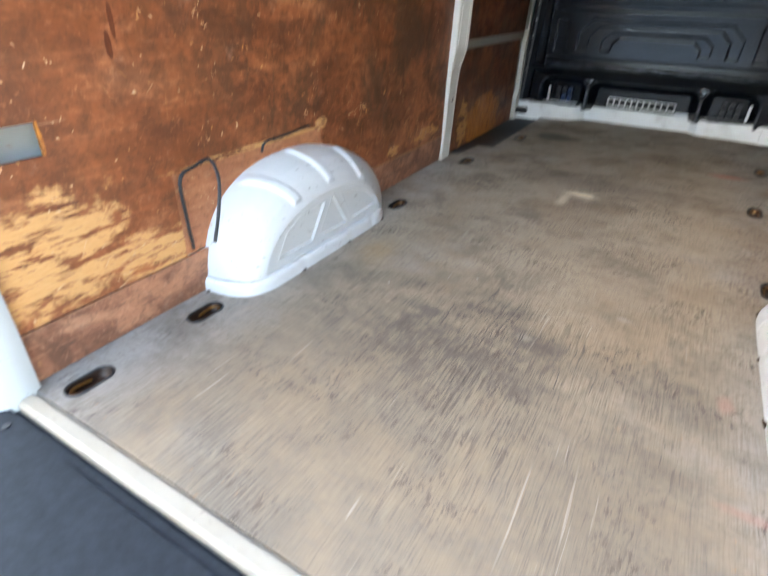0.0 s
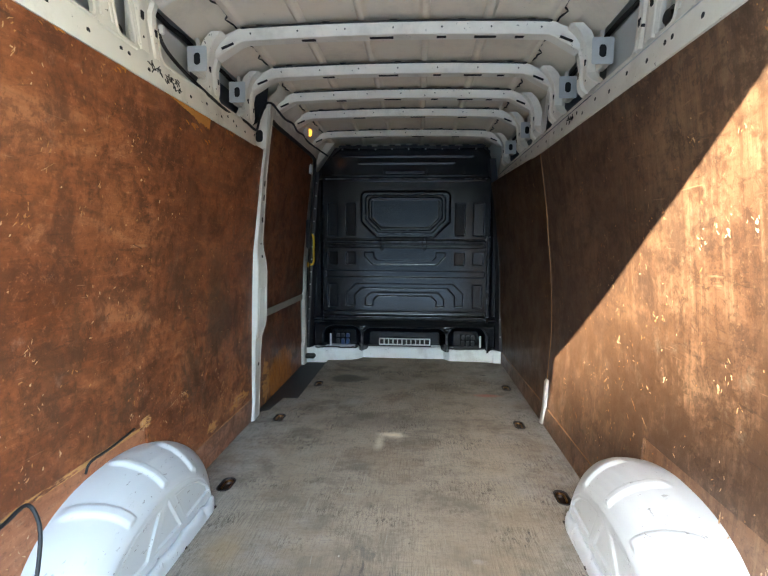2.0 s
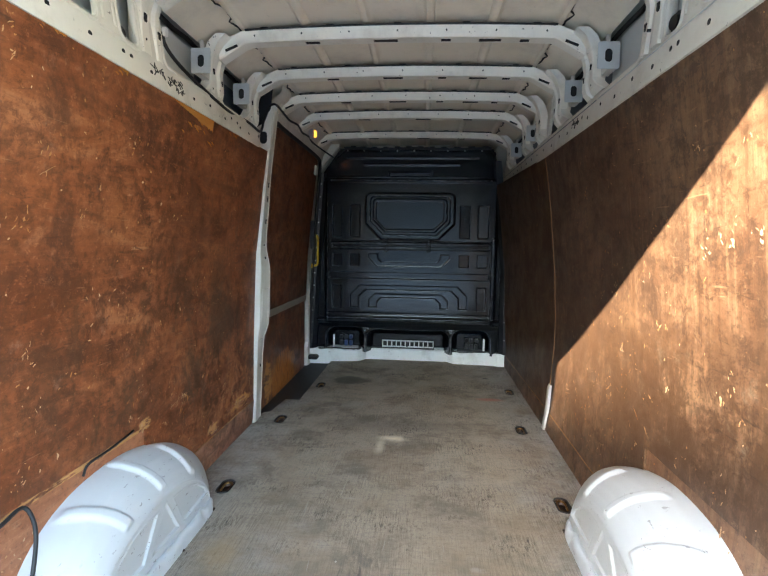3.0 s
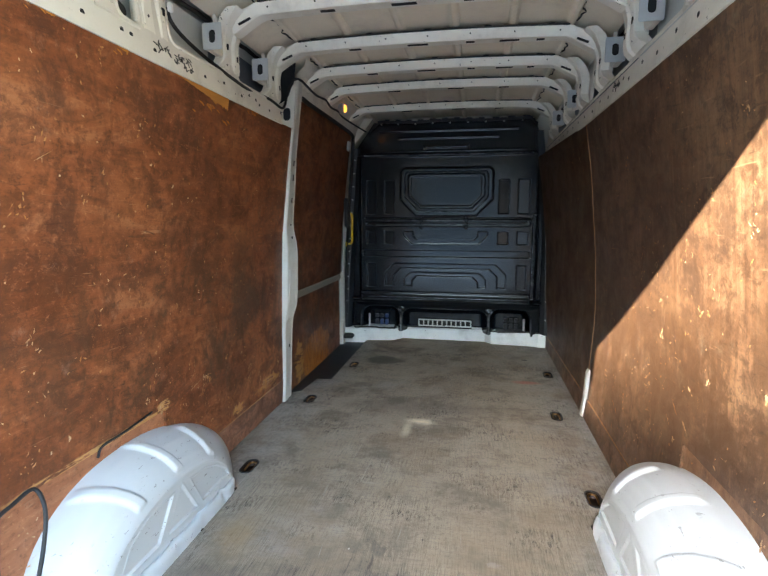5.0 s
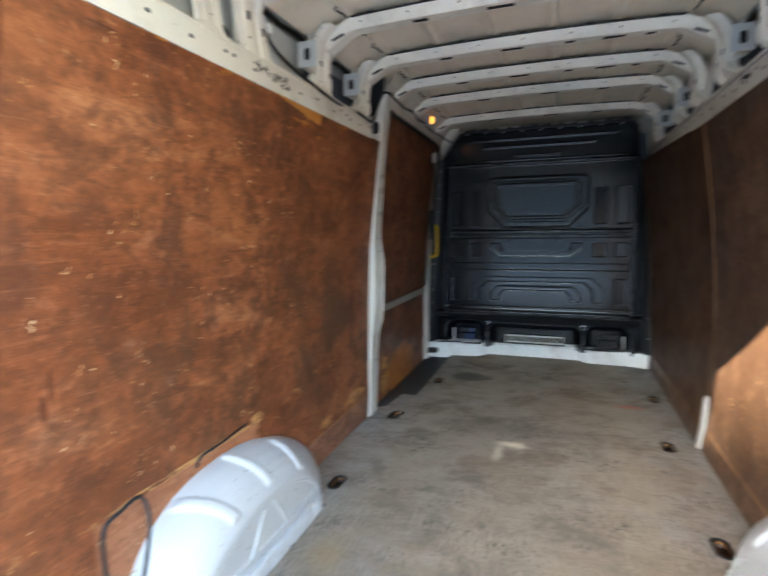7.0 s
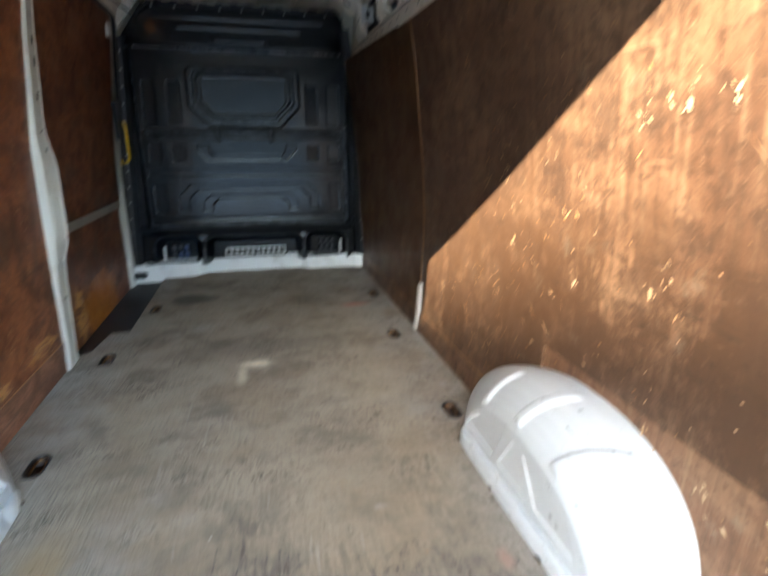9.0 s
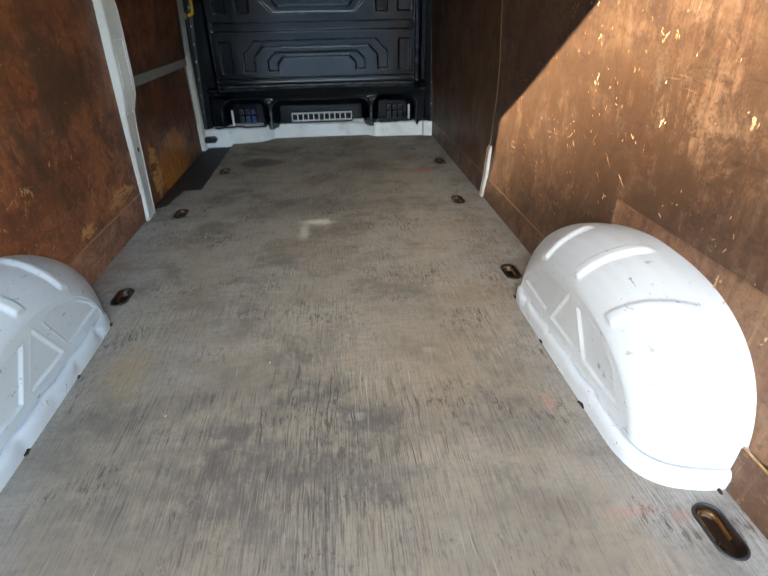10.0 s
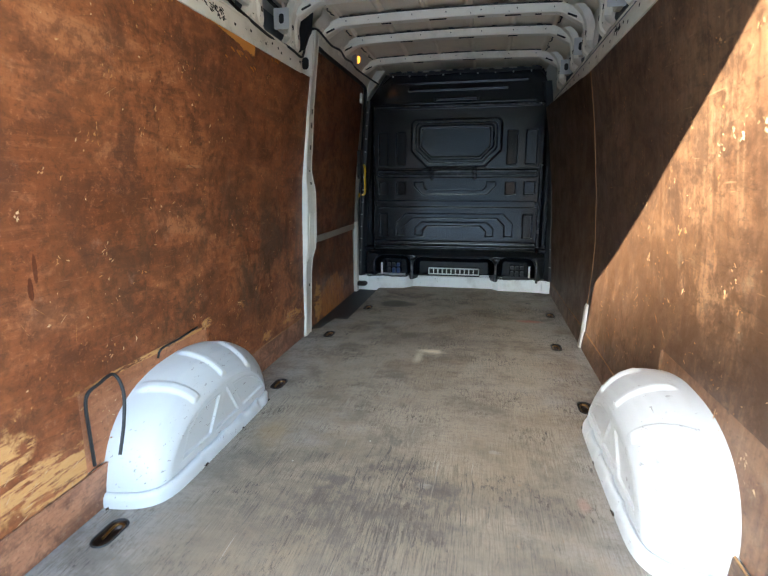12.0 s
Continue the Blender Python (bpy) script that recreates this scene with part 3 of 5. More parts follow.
def lining(name, side, y0, y1, low, top, material, label, out=0.0, thick=0.009, steps=64, hole=None):
    """A bowed plywood sheet that follows the van's side. low: height of its lower edge along y, as (y, z) steps."""
    ys = sorted({y0, y1, *(y for y, _ in low if y0 < y < y1), *(y0 + (y1 - y0) * k / 48 for k in range(49)), *(hole[:2] if hole else ())})
    base = min(z for _, z in low)
    zs = sorted({*(z for _, z in low), *(base + (top - base) * k / steps for k in range(steps + 1)), *(hole[2:] if hole else ())})
    bm = bmesh.new()
    verts = {}

    def vert(y, z, face):
        if (y, z, face) not in verts:
            x = wall_x(side, y, z) + side * (face * thick + out) + side * 0.0015 * noise.noise((y * 2.1, z * 2.3, side))
            verts[y, z, face] = bm.verts.new((x, y, z))
        return verts[y, z, face]

    cells = set()
    for i, (a, b) in enumerate(zip(ys, ys[1:])):
        z0 = [z for y, z in low if y <= (a + b) / 2][-1]
        for j, (c, d) in enumerate(zip(zs, zs[1:])):
            if c > z0 - 1e-6 and not (hole and hole[0] - 1e-6 < a and b < hole[1] + 1e-6 and hole[2] - 1e-6 < c and d < hole[3] + 1e-6):
                cells.add((i, j))
    for i, j in cells:
        a, b, c, d = ys[i], ys[i + 1], zs[j], zs[j + 1]
        for face in (0, 1):
            bm.faces.new([vert(y, z, face) for y, z in ((a, c), (b, c), (b, d), (a, d))])
        for (di, dj), (p, q) in (((-1, 0), ((a, c), (a, d))), ((1, 0), ((b, c), (b, d))), ((0, -1), ((a, c), (b, c))), ((0, 1), ((a, d), (b, d)))):
            if (i + di, j + dj) not in cells:
                bm.faces.new((vert(*p, 0), vert(*q, 0), vert(*q, 1), vert(*p, 1)))
    return tagged(part(name, bm, material, smooth=50), label, "wall lining", kind="structure")


ARCH_CUT = ((0, 0.145), (0.6, 0.40), (1.29, 0.145))
lining("wall_left", -1, 0.11, 2.43, ARCH_CUT, 1.592, ply_left, "scuffed red-brown plywood lining on the van's side", hole=(0.19, 0.297, 0.524, 0.595))
lining("wall_right", 1, 0.11, 2.555, ((0, 0.105), (0.55, 0.405), (1.33, 0.105)), 1.592, ply_right, "scuffed red-brown plywood lining lit by the sun")
lining("wall_right_front", 1, 2.565, 4.03, ((0, 0.105),), 1.592, ply_front_shade, "brown plywood lining beside the bulkhead, toned dark for shade")
for side, top, end, name in ((-1, 0.142, 2.43, "wall_left_skirting"), (1, 0.102, 4.03, "wall_right_skirting")):
    lining(name, side, 0.11, end, ((0, 0.001),), top, ply_infill if side < 0 else ply_right, "narrow plywood strip along the foot of the lining", out=-0.003 if side < 0 else -0.004, steps=5)
lining("wall_right_infill", 1, 0.54, 1.34, ((0, 0.1035),), 0.415, ply_patch, "plain orange-brown plywood piece fitted round the wheel arch", out=0.0095, steps=12)
lining("wall_left_infill", -1, 0.59, 1.30, ((0, 0.1435),), 0.41, ply_clean, "plain plywood piece fitted round the wheel arch", out=0.0095, steps=6)


def wall_chips(parent, side, known, count, seed, span_y, label, grazes=()):
    """Bare-wood chips and thin scratches, flush with a lining's face."""
    rng = random.Random(seed)
    bm = bmesh.new()

    def spot(y, z, length, width, angle):
        n = 9 if width > 0.002 else 6
        ring = []
        for k in range(n):
            a = 2 * math.pi * k / n
            r = rng.uniform(0.3, 1.35) if width > 0.002 else 1.0
            u, v = length / 2 * math.cos(a) * r, width / 2 * math.sin(a) * r
            yy, zz = y + u * math.cos(angle) - v * math.sin(angle), z + u * math.sin(angle) + v * math.cos(angle)
            x = wall_x(side, yy, zz) + side * 0.0015 * noise.noise((yy * 2.1, zz * 2.3, side)) - side * 0.0012
            ring.append(bm.verts.new((x, yy, zz)))
        bm.faces.new(ring)

    for y, z, size in known:
        for _ in range(4):
            spot(y + rng.uniform(-0.5, 0.5) * size, z + rng.uniform(-0.6, 0.6) * size, size * rng.uniform(0.3, 1.0), size * rng.uniform(0.15, 0.42), rng.uniform(0.2, 2.6))
    for _ in range(count):
        y, z = rng.uniform(*span_y), 0.16 + 1.4 * rng.random() ** 1.4
        kind = rng.random()
        if kind < 0.62:
            spot(y, z, rng.uniform(0.004, 0.010) * rng.choice((1, 1, 1, 1.5, 2.4)), rng.uniform(0.003, 0.008), rng.uniform(0, 3.1))
        elif kind < 0.9:
            for _ in range(rng.randint(3, 7)):
                spot(y + rng.gauss(0, 0.016), z + rng.gauss(0, 0.022), rng.uniform(0.006, 0.018), rng.uniform(0.002, 0.006), rng.uniform(0.2, 2.6))
        else:
            spot(y, z, rng.uniform(0.02, 0.08), rng.uniform(0.0007, 0.0013), rng.choice((0.5, 0.7, 2.3, 2.0, 0.15, 1.5)) + rng.gauss(0, 0.12))
    for y, z, count, spread in grazes:
        for _ in range(count):
            spot(y + rng.gauss(0, spread), z + rng.gauss(0, spread * 0.5), rng.uniform(0.015, 0.07), rng.uniform(0.001, 0.004), 0.6 + rng.gauss(0, 0.35))
    return part("chips", bm, chip_wood, parent, label, smooth=0)


LEFT_CHIPS = ((0.487, 0.913, 0.018), (0.59, 0.79, 0.016), (0.568, 1.027, 0.016), (0.36, 0.71, 0.012), (0.863, 0.489, 0.02), (1.259, 0.41, 0.025), (1.751, 0.471, 0.022), (1.591, 0.421, 0.03), (0.687, 1.486, 0.02), (1.009, 1.229, 0.018), (1.86, 1.49, 0.02), (2.15, 0.2, 0.04))
RIGHT_CHIPS = ((1.584, 0.696, 0.03), (1.595, 0.818, 0.02), (1.281, 0.829, 0.02), (1.219, 0.634, 0.02), (0.937, 0.699, 0.026), (0.885, 0.373, 0.02), (1.398, 0.388, 0.02), (0.936, 1.11, 0.02), (0.886, 1.10, 0.022), (0.776, 1.11, 0.022), (1.235, 0.84, 0.02), (1.634, 0.90, 0.014))
for known, name, side, seed in ((LEFT_CHIPS, "wall_left", -1, 3), (RIGHT_CHIPS, "wall_right", 1, 8)):
    wall_chips(bpy.data.objects[name], side, known, 250 if side < 0 else 220, seed, (0.15, 2.38), "pale bare-wood chips and scratches", ((2.15, 0.24, 26, 0.09), (1.9, 0.3, 14, 0.1), (1.55, 0.42, 10, 0.06), (0.45, 0.2, 10, 0.08)) if side < 0 else ((2.2, 0.3, 4, 0.12), (1.5, 0.5, 5, 0.15), (1.9, 0.22, 4, 0.1)))
wall_chips(bpy.data.objects["wall_right_front"], 1, (), 25, 4, (2.65, 3.9), "pale bare-wood chips and scratches")



def peeled_patch(parent, y0, y1, top, deep, flakes, seed):
    """Veneer torn off below the lining's upper edge: a ragged strip that deepens towards its end, with loose flakes under it."""
    rng = random.Random(seed)
    bm = bmesh.new()

    def sheet(ring, lift):
        bm.faces.new([bm.verts.new((wall_x(-1, yy, zz) + lift - 0.0015 * noise.noise((yy * 2.1, zz * 2.3, -1)), yy, zz)) for yy, zz in ring])

    n = 44
    under = []
    for k in range(n + 1):
        f = k / n
        d = deep * (0.08 + 0.92 * f ** 1.2) * (1 + 0.45 * noise.noise((f * 9, seed, 0)) + 0.25 * noise.noise((f * 31, seed, 3)))
        under.append((y0 + (y1 - y0) * f + rng.gauss(0, 0.0015), min(top - 0.001, top - d)))
    sheet(under + [(y1 + 0.004, top), (y0, top)], 0.0016)
    for k in range(flakes):
        y, z, long = y0 + (y1 - y0) * rng.uniform(0.2, 1.25), top - deep * rng.uniform(0.9, 1.9), rng.uniform(0.012, 0.04)
        ring = [(y + long * u * rng.uniform(0.8, 1.2), z + long * 0.35 * v * rng.uniform(0.6, 1.4) - 0.25 * long * u) for u, v in ((-0.6, 0.1), (-0.3, -0.25), (0.1, -0.3), (0.35, -0.5), (0.6, -0.1), (0.3, 0.2), (0.05, 0.45), (-0.3, 0.25))]
        sheet(ring, 0.0018)
    return part("peeled_patch", bm, orange_wood, parent, "torn veneer showing orange wood", smooth=0)


for y0, y1, deep, flakes, seed in ((1.31, 1.70, 0.055, 6, 12), (0.68, 0.84, 0.011, 2, 5), (1.02, 1.1, 0.016, 2, 8), (1.84, 1.98, 0.012, 8, 9)):
    peeled_patch(bpy.data.objects["wall_left"], y0, y1, 1.5915, deep, flakes, seed)

for side, z, spans, name in ((-1, 0.1425, ((1.45, 2.42),), "seam_left"), (1, 0.1035, ((0.55, 2.49), (2.6, 3.98)), "seam_right")):
    bm = bmesh.new()
    for y0, y1 in spans:
        add_tube(bm, [(wall_x(side, y, z) + side * 0.001, y, z + 0.0012 * math.sin(y * 9)) for y in (y0 + (y1 - y0) * k / 20 for k in range(21))], 0.003, 6)
    tagged(part(name, bm, ply_edge), "thin pale bare edge between lining and skirting", "trim", kind="structure")

# floor sheet with the lashing wells cut out
RINGS = [(-0.768, 0.187), (-0.766, 0.553), (-0.718, 1.655), (-0.722, 2.495), (-0.63, 3.236),
         (0.768, 0.187), (0.792, 0.56), (0.738, 1.662), (0.725, 2.495), (0.782, 3.25)]
well = [rounded(x - 0.027, y - 0.058, x + 0.027, y + 0.058, 0.0265, 5) for x, y in RINGS]
outline = [(-0.885, REAR), (0.885, REAR), (0.89, 3.9), (0.88, 4.04), (0.42, 4.06), (0.36, 4.15), (-0.38, 4.15), (-0.44, 4.06), (-0.70, 4.0), (-0.70, 2.875), (-0.80, 2.872), (-0.825, 2.62), (-0.885, 2.58)]
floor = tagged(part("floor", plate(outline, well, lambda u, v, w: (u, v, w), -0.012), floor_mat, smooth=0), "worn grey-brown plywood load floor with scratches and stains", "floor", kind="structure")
tagged(part("floor_subframe", box((-0.93, REAR, -0.1), (0.93, 4.2, -0.045), 0.003), black_plastic), "dark steel pan under the load floor", "floor", kind="structure")


def lashing_ring(x, y, turn):
    ob = empty_thing("lashing_ring", "rusty recessed lashing ring in a dark oval well in the floor", "lashing ring", "lashing rings in the floor", at=(x, y, 0))
    rows = []
    for s, z in ((1.0, -0.0005), (0.94, -0.012), (0.8, -0.022), (0.35, -0.026), (0.01, -0.026)):
        rows.append([(x + (u - x) * s, y + (v - y) * s, z) for u, v in rounded(x - 0.027, y - 0.058, x + 0.027, y + 0.058, 0.0265, 5)])
    part("well", grid(rows, True), rust, ob, "rusty brown well")
    edge = rounded(x - 0.028, y - 0.059, x + 0.028, y + 0.059, 0.0275, 5)
    part("rim", tube([(u, v, 0.001) for u, v in edge + edge[:1]], 0.0035, 6), black_rubber, ob, "black rim")
    bar = [(x - 0.017, y - 0.012, -0.012), (x - 0.017, y + 0.03, -0.008), (x - 0.008, y + 0.045, -0.006), (x + 0.008, y + 0.045, -0.006), (x + 0.017, y + 0.03, -0.008), (x + 0.017, y - 0.012, -0.012)]
    part("ring", tube(smooth_line([(x + (u - x) * turn, y + (v - y) * turn, z) for u, v, z in bar], 4), 0.0042, 8), brass, ob, "yellow-brown steel ring")
    part("bolt", tube([(x, y - 0.02 * turn, -0.026), (x, y - 0.02 * turn, -0.016)], 0.008, 6), rust, ob)


for n, (x, y) in enumerate(RINGS):
    lashing_ring(x, y, 1 if n % 5 else -1)


# ---------------------------------------------------------------- wheel arches
def panel_depth(y, z):
    """Pressed panels in the arch's side: three sunk fields between raised ribs, with narrow bright borders."""
    fields = (
        ((0.838, 0.076), (1.012, 0.074), (1.09, 0.194), (1.02, 0.195), (0.955, 0.183), (0.885, 0.148)),
        ((1.058, 0.074), (1.226, 0.072), (1.143, 0.202)),
        ((1.268, 0.074), (1.452, 0.08), (1.432, 0.11), (1.37, 0.155), (1.29, 0.185), (1.2, 0.193)))
    best = 1.0
    for poly in fields:
        area = sum(a[0] * b[1] - b[0] * a[1] for a, b in zip(poly, poly[1:] + poly[:1]))
        d = -9.0
        for a, b in zip(poly, poly[1:] + poly[:1]):
            ex, ey = b[0] - a[0], b[1] - a[1]
            s = ((y - a[0]) * ey - (z - a[1]) * ex) / math.hypot(ex, ey)
            d = max(d, s if area > 0 else -s)
        best = min(best, d)
    t = max(0.0, min(1.0, 0.5 - best / 0.0055))
    lip = math.exp(-((best - 0.004) / 0.0035) ** 2)
    return 0.0065 * t * t * (3 - 2 * t) - 0.0016 * lip


def wheel_arch(side):
    ob = empty_thing("wheel_arch", "white painted steel wheel arch box with pressed ribs and scuffs", "wheel arch", "wheel arches", at=(side * 0.8, 1.1, 0))
    cy, n_around, rows = 1.1, 280, []
    tall_at = curve_of((0.7075, 0.23), (0.71, 0.24), (0.715, 0.252), (0.73, 0.279), (0.75, 0.304), (0.78, 0.33), (0.82, 0.351), (0.86, 0.362), (0.93, 0.368))

    def profile(a, x):
        """Outline of the arch at a distance x from the van's middle; a runs from its rear foot to its front foot."""
        s = max(0.0, min(1.0, (0.93 - x) / 0.2225))
        c, q = math.cos(a), math.sin(a)
        n = 2.7 - 0.6 * s if c > 0 else 1.6 + 0.5 * s
        half = (0.447 - 0.085 * (1 - math.sqrt(max(0.0, 1 - s ** 3)))) if c > 0 else (0.645 - 0.29 * s ** 1.7)
        r = (abs(c) ** n + abs(q) ** n) ** (-1 / n)
        return cy + 0.025 * s - half * r * c, max(0.0, tall_at(x) * r * q)

    wall = [0.93, 0.89, 0.86, 0.83, 0.80, 0.78, 0.765, 0.752, 0.742, 0.734, 0.727, 0.721, 0.7165, 0.713, 0.7105, 0.7088, 0.7078, 0.7075]
    dense = []
    for xa, xb in zip(wall, wall[1:]):
        dense += [xa + (xb - xa) * k / 3 for k in range(3)]
    dense.append(wall[-1])
    base = np.array([[(x, *profile(math.pi * k / n_around, x)) for k in range(n_around + 1)] for x in dense])
    normal = np.cross(np.gradient(base, axis=1), np.gradient(base, axis=0))
    normal /= np.linalg.norm(normal, axis=2, keepdims=True) + 1e-9
    normal *= np.sign(normal[..., 2:3] + 1e-6)
    for i, x in enumerate(dense):
        row = []
        for k in range(n_around + 1):
            rib = 0.0
            for at, lean, outer in ((0.89, -0.8, 0.85), (1.108, -0.45, 0.86), (1.325, -0.25, 0.83)):
                reach = 1.0 / (1 + math.exp((x - outer) / 0.004)) / (1 + math.exp((0.7185 - x) / 0.0015))
                rib = max(rib, reach * math.exp(-(((base[i, k, 1] - at - lean * (x - 0.8)) / 0.019) ** 6)))
            p = base[i, k] + 0.0115 * rib * normal[i, k]
            row.append((side * p[0], p[1], p[2]))
        rows.append(row)
    n_side = 96
    edge = [profile(math.pi * k / n_around, 0.7075) for k in range(n_around + 1)]
    for j in range(1, n_side + 1):
        f = 1 - j / n_side
        row = []
        for y, z in edge:
            zz = z * f
            row.append((side * (0.7075 + 0.004 * (1 - zz / 0.23) + panel_depth(y, zz)), y, zz))
        rows.append(row)
    part("shell", grid(rows), arch_paint, ob, smooth=60)
    # foot flange round the inner edge
    plan = [(0.9, 0.648), (0.84, 0.648), (0.79, 0.656), (0.745, 0.672), (0.71, 0.702), (0.69, 0.75), (0.683, 0.82), (0.682, 1.0), (0.682, 1.2), (0.683, 1.38), (0.688, 1.45), (0.705, 1.495)]
    plan = smooth_line([(side * x, y, 0) for x, y in plan], 8)
    section = [(-0.001, 0.0), (-0.001, 0.024), (0.001, 0.034), (0.006, 0.042), (0.013, 0.046), (0.019, 0.045), (0.0235, 0.040), (0.0265, 0.040), (0.029, 0.048), (0.035, 0.064), (0.05, 0.09)]
    rows = []
    for k, p in enumerate(plan):
        d = (plan[min(k + 1, len(plan) - 1)] - plan[max(k - 1, 0)]).normalized()
        inward = Vector((-d.y, d.x, 0)) * (-side)
        dent = 0.016 * max(0.0, math.sin(p.y * 42)) ** 5 if p.y > 0.8 else 0.0
        rows.append([p + inward * (u + (dent if h > 0.01 else 0)) + Vector((0, 0, h * (1 if p.y < 1.4 else 0.9))) for u, h in section])
    part("flange", grid(rows), arch_paint, ob, "white foot flange", smooth=60)
    for k, size in ((3, 0.006), (6, 0.004), (53, 0.005), (64, 0.0035), (83, 0.006)):
        p = plan[min(k, len(plan) - 1)] + Vector((-side * 0.002, 0, 0.002))
        clump = bmesh.new()
        bmesh.ops.create_icosphere(clump, subdivisions=2, radius=size)
        for v in clump.verts:
            n = noise.noise(v.co * 180 + Vector((k, side, 0)))
            v.co = p + Vector((v.co.x * (1 + n), v.co.y * (2.6 + 2 * n), v.co.z * (0.9 + n)))
        part("dirt_clump", clump, rust, ob, "dark rusty dirt at the foot")
    return ob


wheel_arch(-1)
wheel_arch(1)


# ---------------------------------------------------------------- bulkhead
def soft_step(d, soft):
    t = np.clip(0.5 - d / soft, 0, 1)
    return t * t * (3 - 2 * t)


def rect_field(X, Z, x0, z0, x1, z1, soft=0.007, cut=0.0, r=0.010):
    """A pressed field with rounded corners and, with cut, two lower corners cut off."""
    r = min(r, 0.45 * (z1 - z0))
    a, b = np.abs(X - (x0 + x1) / 2) - (x1 - x0) / 2 + r, np.abs(Z - (z0 + z1) / 2) - (z1 - z0) / 2 + r
    d = np.hypot(np.maximum(a, 0), np.maximum(b, 0)) + np.minimum(np.maximum(a, b), 0) - r
    if cut:
        low = (z0 - Z) + (np.abs(X - (x0 + x1) / 2) - (x1 - x0) / 2) + cut
        d = np.maximum(d, low * 0.7071)
    return soft_step(d, soft)


def arch_field(X, Z, half, z0, z1, cut, soft=0.007):
    """A field with cut upper corners."""
    X = X + 0.006
    d = np.maximum(np.abs(X) - half, np.abs(Z - (z0 + z1) / 2) - (z1 - z0) / 2)
    d = np.maximum(d, ((Z - z1) + (np.abs(X) - half) + cut) * 0.7071)
    return soft_step(d, soft)


def sheet_mesh(name, X, Y, Z, material, parent, label="", smooth=50):
    """A sheet over a regular grid of places."""
    n, m = X.shape
    idx = np.arange(n * m).reshape(n, m)
    faces = np.stack([idx[:-1, :-1], idx[:-1, 1:], idx[1:, 1:], idx[1:, :-1]], -1).reshape(-1, 4)
    me = bpy.data.meshes.new(name)
    me.from_pydata(np.stack([X, Y, Z], -1).reshape(-1, 3).tolist(), [], faces.tolist())
    finish(me, material, smooth)
    sheet = new(name, me)
    sheet.parent = parent
    sheet.matrix_parent_inverse = parent.matrix_basis.inverted()
    if label:
        sheet["label"] = label
    return sheet


def waves(X, Z, size, seed):
    """Slow unevenness of thin pressed steel."""
    rng = random.Random(seed)
    out = np.zeros_like(X)
    for _ in range(9):
        kx, kz, at = rng.uniform(-9, 9), rng.uniform(-9, 9), rng.uniform(0, 6.3)
        out += np.sin(kx * X + kz * Z + at) / (1 + 0.12 * (abs(kx) + abs(kz)))
    return size * out / 4


